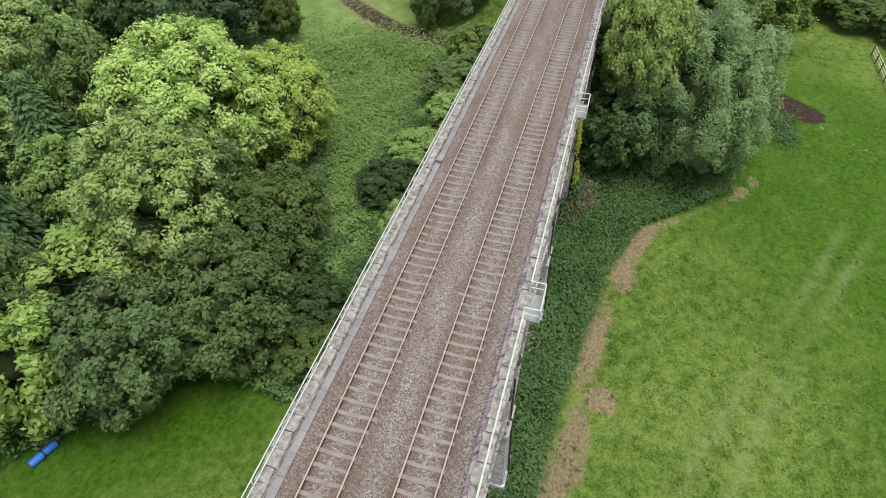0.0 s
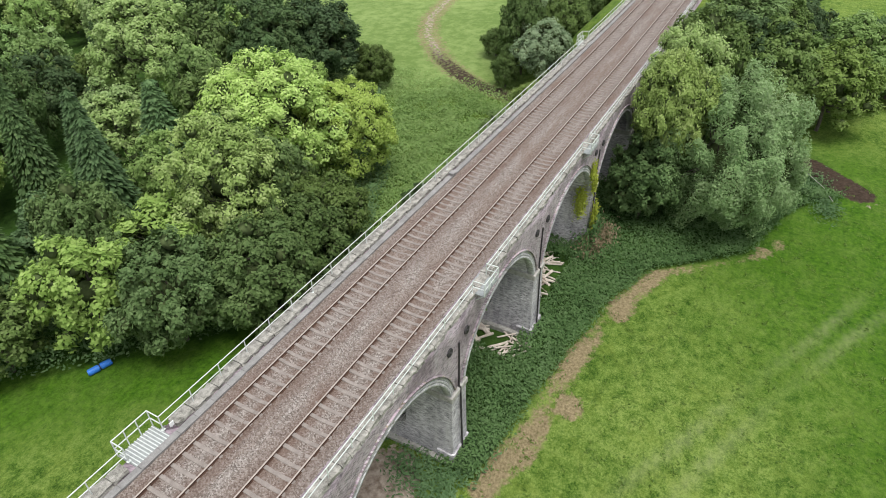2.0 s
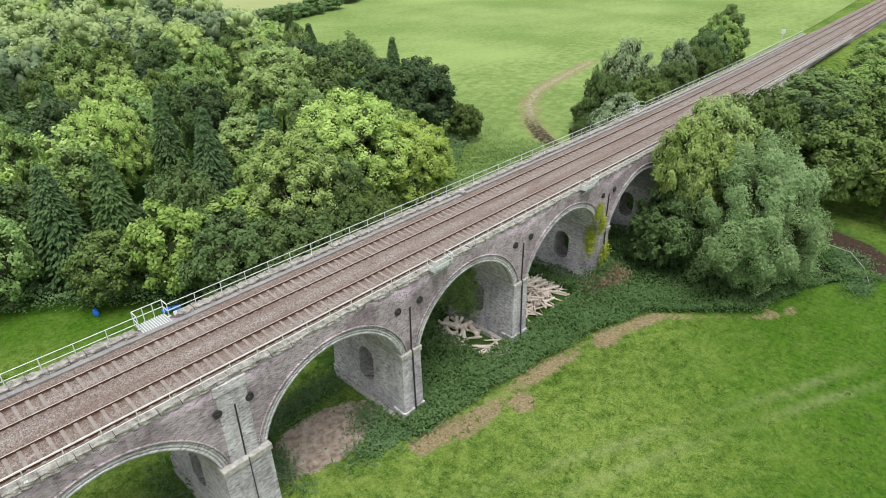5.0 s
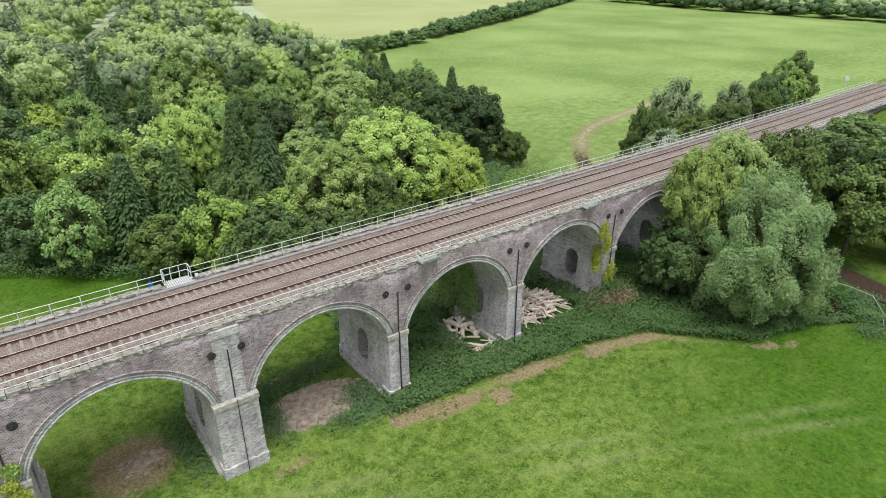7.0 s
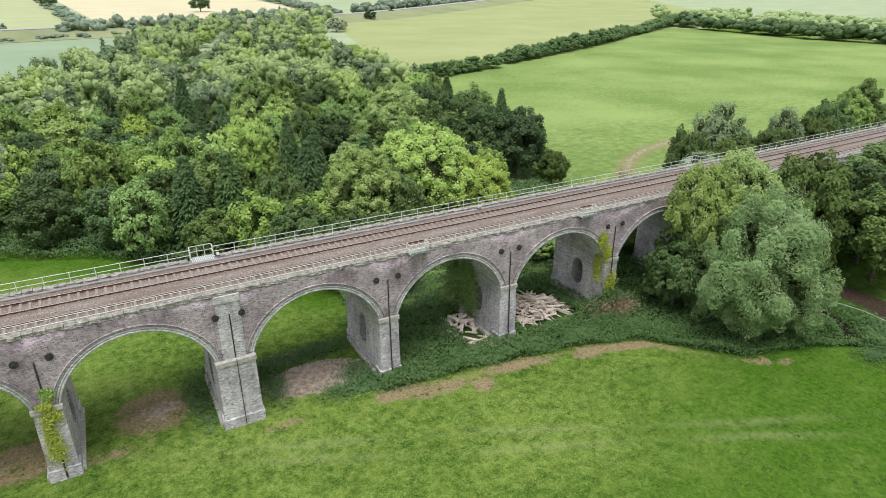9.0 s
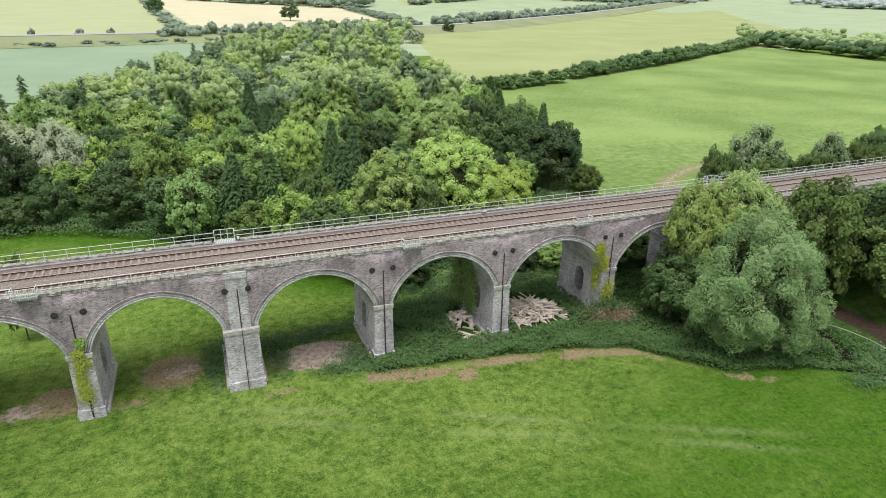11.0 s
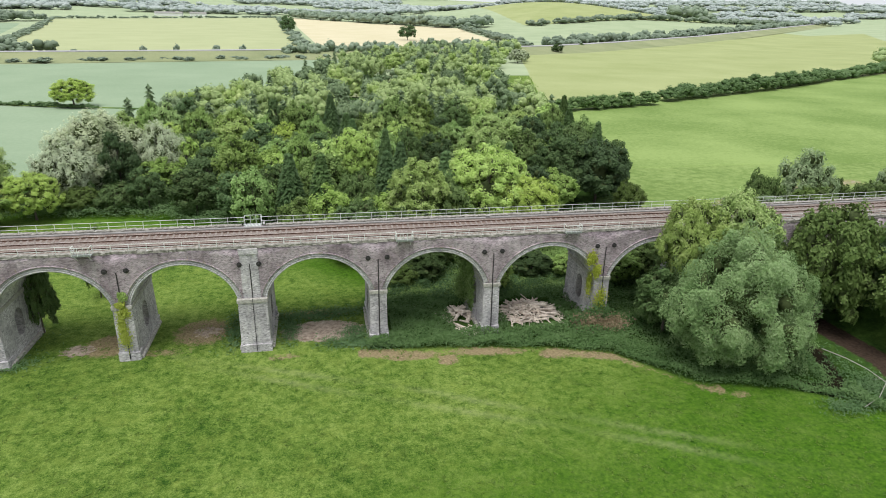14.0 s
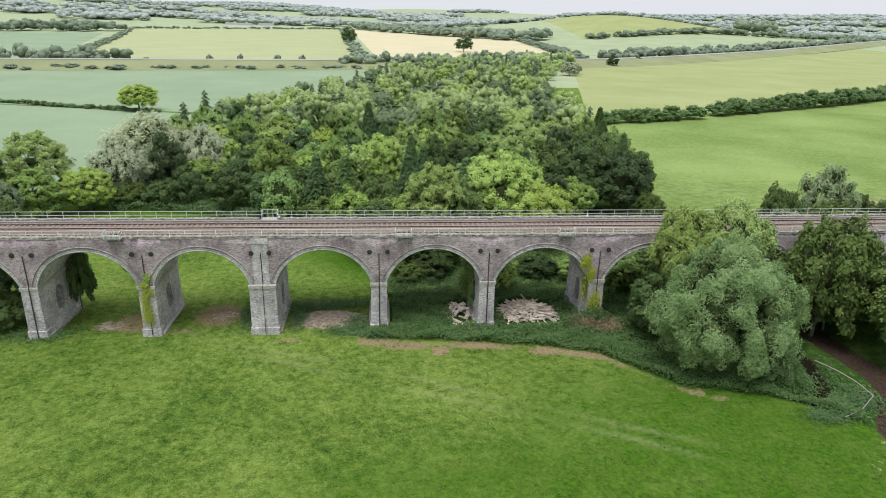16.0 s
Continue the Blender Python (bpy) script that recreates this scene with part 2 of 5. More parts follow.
L_MID = leaves("leaves_mid", (0.114, 0.199, 0.047), (0.208, 0.320, 0.083), (0.312, 0.418, 0.142), 0.75)
L_HAW = leaves("leaves_hawthorn", (0.063, 0.117, 0.030), (0.113, 0.180, 0.050), (0.173, 0.242, 0.083), 0.3)
L_LIME = leaves("leaves_lime", (0.195, 0.314, 0.056), (0.384, 0.539, 0.133), (0.579, 0.704, 0.253), 0.2)
L_ASH = leaves("leaves_ash", (0.174, 0.277, 0.067), (0.312, 0.436, 0.138), (0.461, 0.554, 0.246), 0.2)
L_DARK = leaves("leaves_dark", (0.055, 0.108, 0.037), (0.096, 0.165, 0.058), (0.151, 0.222, 0.090), 0.7)
L_WILLOW = leaves("leaves_willow", (0.096, 0.190, 0.050), (0.212, 0.332, 0.114), (0.372, 0.475, 0.229), 0.05)
L_SALLOW = leaves("leaves_sallow", (0.158, 0.240, 0.107), (0.260, 0.356, 0.184), (0.388, 0.469, 0.281), 0.3)
L_SILVER = leaves("leaves_silver", (0.309, 0.381, 0.220), (0.467, 0.532, 0.342), (0.565, 0.610, 0.449), 0.2)
L_CONIFER = leaves("leaves_conifer", (0.059, 0.119, 0.039), (0.101, 0.181, 0.057), (0.160, 0.250, 0.085), 0.4)
L_NETTLE = leaves("leaves_nettle", (0.061, 0.133, 0.040), (0.104, 0.194, 0.061), (0.158, 0.252, 0.101), 0.1)
L_HERB = leaves("leaves_herb", (0.134, 0.237, 0.072), (0.202, 0.323, 0.103), (0.278, 0.394, 0.152), 0.1)
# distant hedges and hill woods: haze painted in as paler, greyer leaves
L_FAR_HAZED = leaves("leaves_far_hazed", (0.176, 0.239, 0.165), (0.239, 0.310, 0.218), (0.304, 0.374, 0.281), 0.2)
L_HILL_HAZED = leaves("leaves_hill_hazed", (0.34, 0.40, 0.385), (0.42, 0.48, 0.455), (0.49, 0.54, 0.51), 0.2)
# far wood: leaf colours lifted above the near trees' to paint haze
L_WOOD_HAZED = leaves("leaves_far_wood_hazed", (0.199, 0.285, 0.101), (0.321, 0.420, 0.166), (0.432, 0.524, 0.233), 0.2)
L_FIR_HAZED = leaves("leaves_far_fir_hazed", (0.114, 0.187, 0.098), (0.187, 0.269, 0.145), (0.269, 0.352, 0.197), 0.2)
L_IVY = leaves("leaves_ivy", (0.24, 0.30, 0.045), (0.36, 0.43, 0.075), (0.50, 0.56, 0.13), 0.1)
L_GRASS = leaves("grass_blades", (0.059, 0.123, 0.019), (0.104, 0.189, 0.031), (0.163, 0.239, 0.048), 0.2)
L_DEAD = leaves("dead_stems", (0.17, 0.135, 0.075), (0.28, 0.225, 0.14), (0.40, 0.33, 0.22), 0.1)

# ---------------------------------------------------------------- helpers
def np_mesh(name, verts, faces, mats, moss=None):
    """A mesh from vertex rows and a list of face arrays (triangles or quads)."""
    me = bpy.data.meshes.new(name)
    verts = np.asarray(verts, dtype=np.float32)
    me.vertices.add(len(verts))
    me.vertices.foreach_set("co", verts.ravel())
    idx = np.concatenate([np.asarray(f, dtype=np.int32).ravel() for f in faces])
    size = np.concatenate([np.full(len(f), np.asarray(f).shape[1], dtype=np.int32) for f in faces])
    me.loops.add(len(idx))
    me.loops.foreach_set("vertex_index", idx)
    me.polygons.add(len(size))
    me.polygons.foreach_set("loop_start", np.concatenate([[0], np.cumsum(size)[:-1]]).astype(np.int32))
    me.polygons.foreach_set("loop_total", size)
    for m in mats if isinstance(mats, (list, tuple)) else [mats]:
        me.materials.append(m)
    if moss is not None:
        me.attributes.new("moss", "FLOAT", "POINT").data.foreach_set("value", np.asarray(moss, dtype=np.float32))
    me.update(calc_edges=True)
    me.validate()
    return me


def hang(name, me, parent, label=""):
    ob = new(name, me)
    ob.parent = parent
    return tagged(ob, label)


def part(name, bm, material, parent, label=""):
    me = bpy.data.meshes.new(name)
    bm.to_mesh(me)
    bm.free()
    me.materials.append(material)
    return hang(name, me, parent, label)


def box_bm(x0, y0, z0, x1, y1, z1, bevel=0.0, bm=None):
    bm = bm or bmesh.new()
    m = Matrix.Translation(((x0 + x1) / 2, (y0 + y1) / 2, (z0 + z1) / 2)) @ Matrix.Diagonal((x1 - x0, y1 - y0, z1 - z0, 1))
    r = bmesh.ops.create_cube(bm, size=1, matrix=m)
    if bevel:
        es = list({e for v in r["verts"] for e in v.link_edges})
        bmesh.ops.bevel(bm, geom=es, offset=bevel, segments=1, affect="EDGES")
    return bm


def rod_bm(a, b, r0, r1=None, sides=8, bm=None):
    bm = bm or bmesh.new()
    a, b = Vector(a), Vector(b)
    q = (b - a).to_track_quat("Z", "Y").to_matrix().to_4x4()
    m = Matrix.Translation((a + b) / 2) @ q
    bmesh.ops.create_cone(bm, cap_ends=True, segments=sides, radius1=r0, radius2=r0 if r1 is None else r1, depth=(b - a).length, matrix=m)
    return bm


def mesh_of(name, bm, material):
    me = bpy.data.meshes.new(name)
    bm.to_mesh(me)
    bm.free()
    me.materials.append(material)
    return me


def thing(name, label, category, group="", kind="", at=(0, 0, 0)):
    ob = new(name)
    ob.location = at
    return tagged(ob, label, category, group, kind)


def bend(x):
    """The line's gentle curve towards its far end."""
    return 0.0003 * (max(0.0, min(x, 105.0) - 45.0) ** 2 + 120.0 * max(0.0, x - 105.0))


# ---------------------------------------------------------------- ground
NETTLE_FRONT = [(2, -5.2), (12.2, -6.0), (21, -6.9), (30.5, -8.2), (37, -10.4), (40, -14), (43, -17.4), (50, -19.4), (55, -21.5), (58, -24.9)]


def along(px, line):
    return np.interp(px, [p[0] for p in line], [p[1] for p in line])


def to_line(X, Y, line):
    d = np.full(X.shape, 1e9)
    for (ax, ay), (bx, by) in zip(line[:-1], line[1:]):
        t = np.clip(((X - ax) * (bx - ax) + (Y - ay) * (by - ay)) / ((bx - ax) ** 2 + (by - ay) ** 2), 0, 1)
        d = np.minimum(d, np.hypot(X - ax - t * (bx - ax), Y - ay - t * (by - ay)))
    return d


def smooth(e0, e1, v):
    t = np.clip((v - e0) / (e1 - e0), 0, 1)
    return t * t * (3 - 2 * t)


def height(X, Y):
    """The lie of the land: a level flood plain, the line's bank beyond the arches, low hills far off."""
    X, Y = np.asarray(X, dtype=float), np.asarray(Y, dtype=float)
    z = 0.10 * np.sin(X * 0.11 + 1.3) * np.cos(Y * 0.09) + 0.04 * np.sin(X * 0.43 + Y * 0.31)
    z = z * (1 - smooth(110, 190, np.hypot(X, Y)))
    bank = smooth(66, 76, X) * (1 - smooth(5.2, 17, np.abs(Y - 0.0003 * np.maximum(0, X - 45) ** 2)))
    bank = np.maximum(bank, smooth(-66, -78, X) * (1 - smooth(5.2, 17, np.abs(Y))))
    z = z + 10.2 * bank
    ditch = 1 - smooth(0.4, 1.5, to_line(X, Y, STREAM))
    z = z - 0.9 * ditch
    D = np.hypot(X, Y)
    rise = smooth(1000, 3900, D)
    z = z + rise * (78 + 22 * np.sin(X * 0.0021 + 0.6) * np.cos(Y * 0.0013) + 10 * np.sin(X * 0.0047 + Y * 0.0031))
    z = z + 46 * np.exp(-(((X - 600) / 270) ** 2) - ((Y - 1560) / 400) ** 2)
    return z


STREAM = [(53.4, -18.8), (55.6, -20.4), (57.5, -18.5), (59.5, -13), (59.5, -6), (56, 0), (54, 8), (58, 16)]
PATH_BACK = [(65, 5), (65.5, 10.7), (66.1, 16), (67.8, 21), (70.8, 26), (75.6, 31.6), (84.5, 39), (93.5, 43.4), (107, 46.6), (124, 50)]
PATH_RIGHT = [(64, -8), (64.4, -12), (65, -17), (63.8, -21), (59.5, -26), (54, -30)]
TYRE_A = [(-8, -4.5), (15, -13.8), (21, -16.8), (27.2, -19.6), (34.2, -23.3), (43, -27.2), (54.7, -30.4)]
TYRE_B = [(-6, -6.5), (16.5, -17), (19.7, -18.3), (25.3, -20.7), (34, -24.9), (40, -28.1), (46, -30.5)]


def axis(lo, hi, step, far, n):
    core = np.arange(lo, hi + 1e-6, step)
    g = np.geomspace(step, far, n)
    out = np.cumsum(g * (far / g.sum()))
    return np.concatenate([lo - out[::-1], core, hi + out])


gx, gy = axis(-58, 104, 0.48, 4300, 50), axis(-48, 70, 0.48, 4300, 62)
GX, GY = np.meshgrid(gx, gy)
GZ = height(GX, GY)
GZ = GZ - 7.0 * smooth(260, 900, GY)
nx, ny = len(gx), len(gy)
ii = (np.arange(ny - 1)[:, None] * nx + np.arange(nx - 1)[None, :]).ravel()
me = np_mesh("ground", np.stack([GX, GY, GZ], -1).reshape(-1, 3), [np.stack([ii, ii + 1, ii + nx + 1, ii + nx], -1)], M_GROUND)
front = along(GX, NETTLE_FRONT)
masks = {}
strip = np.where((GX > 10.5) & (GX < 45), 1 - smooth(0.0, 1.7, np.abs(GY - (front - 0.9))), 0) * (0.62 + 0.25 * np.sin(GX * 0.55 + 1))
blot = lambda x, y, rx, ry: 1 - smooth(0.35, 1.0, np.hypot((GX - x) / rx, (GY - y) / ry))
dry = np.maximum.reduce([strip, blot(19.6, -9.2, 1.7, 1.5) * 0.85, blot(31.2, -9.6, 3.0, 1.6) * 0.8, blot(16, -7.9, 5, 1.4) * 0.7,
                         blot(-6, 0.5, 4.4, 4.6) * 0.8, blot(-15, -1, 4.5, 3.5) * 0.78, blot(3, -6.2, 3, 1.0) * 0.55, blot(-10, -3.5, 6, 1.2) * 0.5,
                         blot(59, -26, 3, 2) * 0.35, blot(46, -19.8, 1.6, 1.0) * 0.55, blot(6, 3, 6, 2) * 0.5,
                         (1 - smooth(1.0, 4.0, to_line(GX, GY, PATH_BACK))) * 0.52])
bare = np.maximum.reduce([blot(7.0, -1.3, 6.4, 3.5) * 1.15, blot(-18, -1.5, 3.0, 2.2) * 0.6, blot(-5.5, 0.5, 3, 2.4) * 0.55, (1 - smooth(0.4, 1.6, to_line(GX, GY, PATH_BACK))) * 0.5,
                          (1 - smooth(0.6, 2.0, to_line(GX, GY, PATH_RIGHT))) * 0.33])
mud = (1 - smooth(0.5, 1.6, to_line(GX, GY, STREAM))) * 0.9
mud = np.maximum(mud, (1 - smooth(1.0, 2.6, to_line(GX, GY, PATH_RIGHT[:5]))) * 0.85)
mud = np.maximum(mud, (1 - smooth(0.8, 2.8, to_line(GX, GY, PATH_BACK))) * 0.60 * (1 - smooth(70, 92, GX)))
rank = np.where((GX > 12) & (GX < 62), smooth(-0.5, 0.8, GY - front) * (1 - smooth(5, 9, GY)), 0)
wood_line = np.interp(GX, [-60, -40, -22, -9, 4, 8, 16, 24, 40, 55, 64, 75, 98], [50, 52, 46, 38, 26, 21, 14, 15, 29, 38, 44, 76, 205])
rank = np.maximum(rank, smooth(-1, 2.5, GY - wood_line) * (1 - smooth(90, 110, GX)) * smooth(-66, -60, GX))
# three blots paint the shade beneath the trees beyond the willow
rank = np.maximum.reduce([rank, blot(69, -7, 13, 9), blot(58, -9, 7, 9), blot(63.5, -15, 8, 10)])
# lush grass by the willow; last term paints shade along the wood's edge
lush = np.maximum.reduce([blot(48, -27, 30, 20), blot(30, -34, 34, 14) * 0.9, np.clip(1.25 * smooth(-14, -2, GY - wood_line) * smooth(-60, -48, GX) * (1 - smooth(22, 30, GX)) * smooth(6, 12, GY), 0, 1)])
tyre = (1 - smooth(0.1, 0.6, np.minimum(to_line(GX, GY, TYRE_A), to_line(GX, GY, TYRE_B)))) * (0.6 + 0.4 * np.sin(GX * 0.4)) * (1 - smooth(38, 50, GX))
past = smooth(58, 68, GX + 0.5 * (GY - 25)) * smooth(14, 26, GY) * (1 - smooth(0, 4, GY - wood_line))
past = np.maximum(past, smooth(66, 74, GX) * smooth(50, 56, GY) * smooth(4, -2, GY - wood_line))
for key, val in (("track", tyre), ("past", past), ("lush", lush), ("dry", dry), ("bare", bare), ("mud", mud), ("rank", rank)):
    me.attributes.new(key, "FLOAT", "POINT").data.foreach_set("value", val.ravel().astype(np.float32))
for p in me.polygons:
    p.use_smooth = True
tagged(new("ground", me), "green grass meadow with worn brown patches and tyre tracks", "ground", kind="structure")


def patch(name, corners, material, label, category, lift=0.08, n=60):
    """A field: a sheet that lies on the land between four corners."""
    u = np.linspace(0, 1, n)
    U, V = np.meshgrid(u, u)
    c = np.array(corners, dtype=float)
    P = (1 - U)[..., None] * (1 - V)[..., None] * c[0] + U[..., None] * (1 - V)[..., None] * c[1] + U[..., None] * V[..., None] * c[2] + (1 - U)[..., None] * V[..., None] * c[3]
    far = np.hypot(P[..., 0], P[..., 1])
    Z = height(P[..., 0], P[..., 1]) + lift + np.maximum(0, far - 350) * (0.0007 if lift > 0.05 else 0.0002)
    for rim in (Z[0], Z[-1], Z[:, 0], Z[:, -1]):
        rim -= 0.7
    i = (np.arange(n - 1)[:, None] * n + np.arange(n - 1)[None, :]).ravel()
    m = np_mesh(name, np.concatenate([P, Z[..., None]], -1).reshape(-1, 3), [np.stack([i, i + 1, i + n + 1, i + n], -1)], material)
    return tagged(new(name, m), label, category, kind="structure")


patch("field_base", [(-2600, 240), (2600, 240), (4300, 4300), (-4300, 4300)], M_BASE, "rolling pale green farmland in the distance", "field", 0.02, 90)
patch("field_pasture", [(74, 66), (392, 60), (384, 304), (92, 152)], M_PASTURE, "short green grazed pasture field behind the railway", "field")
patch("field_barley", [(82, 150), (520, 330), (1300, 1360), (165, 480)], M_WHEAT, "pale yellow-green barley field beyond the hedge", "field", 0.055)
patch("field_green_near", [(-330, 10), (-46, 56), (-24, 160), (-330, 236)], M_GREENCROP, "blue-green young crop field beside the wood", "field", 0.055)
patch("field_green_far", [(-330, 232), (-24, 158), (50, 398), (-420, 274)], M_GREENCROP, "blue-green young crop field below the road", "field")
patch("field_rape", [(-208, 382), (2, 432), (-85, 1600), (-480, 1280)], M_RAPE, "yellow-green crop field rising beyond the road", "field")
patch("field_ripe", [(12, 440), (205, 520), (262, 1090), (-60, 1620)], M_STUBBLE, "pale golden ripe crop field on the slope", "field")
patch("field_hill", [(390, 1120), (860, 1240), (820, 1640), (430, 1640)], M_WHEAT, "pale green hillside field far beyond the road", "field")
patch("field_west", [(-560, 400), (-222, 420), (-450, 1080), (-800, 900)], M_GREENCROP, "grey-green crop field beyond the road", "field")
patch("field_east", [(820, 900), (1700, 1300), (1500, 2000), (850, 1600)], M_BASE, "distant green pasture on rolling land", "field")

ROAD_LINE = [(-700, 250), (-221, 368), (-125, 392), (-28, 416), (58, 440), (140, 470), (222, 513), (318, 591), (554, 796), (1246, 1377)]
rv, vv = [], []
for i, (x, y) in enumerate(ROAD_LINE):
    ax, ay = ROAD_LINE[max(i - 1, 0)]
    bx, by = ROAD_LINE[min(i + 1, len(ROAD_LINE) - 1)]
    d = Vector((bx - ax, by - ay)).normalized()
    for s in (-6, 6):
        px, py = x - d.y * s, y + d.x * s
        rv.append((px, py, float(height(px, py)) + 4.6))
    for s, up in ((-38, 0.2), (-20, 2.4), (-6.5, 4.4), (6.5, 4.4), (22, 0.2)):
        px, py = x - d.y * s, y + d.x * s
        vv.append((px, py, float(height(px, py)) + up))
rf = [(2 * i, 2 * i + 2, 2 * i + 3, 2 * i + 1) for i in range(len(ROAD_LINE) - 1)]
tagged(new("road", np_mesh("road", rv, [np.array(rf)], M_ROAD)), "grey asphalt road on a low bank far off", "road", kind="structure")

vf = [(5 * i + j, 5 * i + 5 + j, 5 * i + 6 + j, 5 * i + 1 + j) for i in range(len(ROAD_LINE) - 1) for j in range(4)]
tagged(new("road_bank", np_mesh("road_bank", vv, [np.array(vf)], M_VERGE)), "rough olive grass bank that carries the road", "bank", kind="structure")

# ---------------------------------------------------------------- viaduct
RAIL_Z, FACE_N, FACE_S = 11.0, 4.2, -4.2
PIERS = [(-61.6, 0.87), (-49.3, 0.87), (-36.9, 0.87), (-24.15, 0.87), (-12.15, 0.87), (0.2, 1.42), (12.95, 0.87), (25.3, 0.87), (38.15, 0.87), (51.0, 0.87), (63.7, 0.87)]
SPRING, CROWN, RING = 6.05, 10.0, 0.5
viaduct = thing("viaduct", "long grey-purple brick railway viaduct with round arches", "viaduct")


def arc(xa, xb, extra=0.0, n=40):
    """The arch between two pier edges: x and z along it, from springing to springing."""
    half, rise = (xb - xa) / 2, CROWN - SPRING
    R = (half * half + rise * rise) / (2 * rise)
    cz = CROWN - R
    a0 = math.asin(min(1, half / R))
    a = np.linspace(-a0, a0, n)
    return (xa + xb) / 2 + (R + extra) * np.sin(a), cz + (R + extra) * np.cos(a)


def strip_mesh(name, xs, lo, hi, y0, y1, material, moss=None):
    """A wall between two curves over x, from y0 to y1, closed all round."""
    n = len(xs)
    b = [bend(x) for x in xs]
    V = np.concatenate([np.stack([xs, np.full(n, y) + b, z], -1) for y in (y0, y1) for z in (lo, hi)])
    i = np.arange(n - 1)
    o = [0, n, 2 * n, 3 * n]
    q = lambda a, c, d, e: np.stack([a, c, d, e], -1)
    F = [q(i + o[0], i + 1 + o[0], i + 1 + o[1], i + o[1]), q(i + 1 + o[2], i + o[2], i + o[3], i + 1 + o[3]),
         q(i + o[1], i + 1 + o[1], i + 1 + o[3], i + o[3]), q(i + 1 + o[0], i + o[0], i + o[2], i + 1 + o[2]),
         np.array([[o[0], o[1], o[3], o[2]], [n - 1 + o[0], n - 1 + o[2], n - 1 + o[3], n - 1 + o[1]]])]
    m = None
    if moss is not None:
        m = np.concatenate([moss[0], moss[1], moss[0], moss[1]])
    return np_mesh(name, V, F, material, m)


TOP = 11.42
TOP_N = 10.95
ends = [(-80.0, 0)] + PIERS + [(76.0, 0)]
for (xa, ha), (xb, hb) in zip(PIERS[:-1], PIERS[1:]):
    L, Rr = xa + ha, xb - hb
    ax, az = arc(L, Rr)
    ex, ez = arc(L, Rr, RING)
    keep = (ex > xa + 0.02) & (ex < xb - 0.02)
    xs = np.concatenate([[xa], ex[keep], [xb]])
    lo = np.concatenate([[max(SPRING, ez[keep][0] - 0.25)], ez[keep], [max(SPRING, ez[keep][-1] - 0.25)]])
    for side, (y0, y1) in (("s", (FACE_S, FACE_S + 0.7)), ("n", (FACE_N - 0.7, FACE_N))):
        rows = 6
        # spandrel in rows, so that lichen can gather along the ring
        V, F, mo = [], [], []
        n = len(xs)
        b = np.array([bend(x) for x in xs])
        yy = y0 if side == "s" else y1
        for r in range(rows + 1):
            f = (r / rows) ** 1.6
            z = lo + ((TOP if side == "s" else TOP_N) - lo) * f
            V.append(np.stack([xs, yy + b, z], -1))
            mo.append(np.clip(1.1 - (z - lo) / 0.8, 0.12, 1) * (0.75 + 0.25 * np.cos((xs - (xa + xb) / 2) * 0.5)))
        i = (np.arange(rows)[:, None] * n + np.arange(n - 1)[None, :]).ravel()
        F = np.stack([i, i + 1, i + n + 1, i + n], -1)
        if side == "n":
            F = F[:, ::-1]
        yb = y1 if side == "s" else y0
        base = (rows + 1) * n
        V += [np.stack([xs, yb + b, lo], -1), np.stack([xs, yb + b, np.full(n, TOP if side == "s" else TOP_N)], -1)]
        j = np.arange(n - 1)
        back = np.stack([base + j + 1, base + j, base + n + j, base + n + j + 1], -1)
        cap = np.stack([rows * n + j, rows * n + j + 1, base + n + j + 1, base + n + j], -1)
        mo += [np.zeros(n), np.zeros(n)]
        hang("spandrel_wall", np_mesh("spandrel_wall", np.concatenate(V), [F, back, cap], M_BRICK, np.concatenate(mo)), viaduct)
    # the barrel between the faces, and a ring of paler brick at each face
    n = len(ax)
    b = np.array([bend(x) for x in ax])
    for nm, y0, y1, mt, th in (("arch_barrel", FACE_S + 0.45, FACE_N - 0.45, M_PIER, 0.3), *[("arch_ring", FACE_S - 0.05 + 0.03 * q, FACE_S + 0.45, M_RING, (0.17 * q, 0.17 * q + 0.145)) for q in range(3)], *[("arch_ring", FACE_N - 0.45, FACE_N + 0.05 - 0.03 * q, M_RING, (0.17 * q, 0.17 * q + 0.145)) for q in range(3)]):
        t0, th = th if isinstance(th, tuple) else (0.0, th)
        ax, az = arc(L, Rr, t0)
        tx, tz = arc(L, Rr, th)
        V = np.concatenate([np.stack([ax, y0 + b, az], -1), np.stack([tx, y0 + b, tz], -1), np.stack([ax, y1 + b, az], -1), np.stack([tx, y1 + b, tz], -1)])
        i = np.arange(n - 1)
        q = lambda p, r, s, t: np.stack([p, r, s, t], -1)
        F = [q(i, i + 1, i + 1 + n, i + n), q(i + 1 + 2 * n, i + 2 * n, i + 3 * n, i + 1 + 3 * n), q(i + 1, i, i + 2 * n, i + 1 + 2 * n), q(i + n, i + 1 + n, i + 1 + 3 * n, i + 3 * n)]
        mo = np.concatenate([np.full(n, 0.2), np.full(n, 0.9)] * 2)
        hang(nm, np_mesh(nm, V, F, mt, mo), viaduct, "pale weathered brick arch ring" if nm == "arch_ring" else "")
        if nm == "arch_ring" and t0 == 0.0:
            # a thin projecting hood course over the ring
            hx0, hz0 = arc(L, Rr, RING)
            hx1, hz1 = arc(L, Rr, RING + 0.09)
            y2, y3 = (y0 - 0.05, y0 + 0.1) if y0 < 0 else (y1 - 0.1, y1 + 0.05)
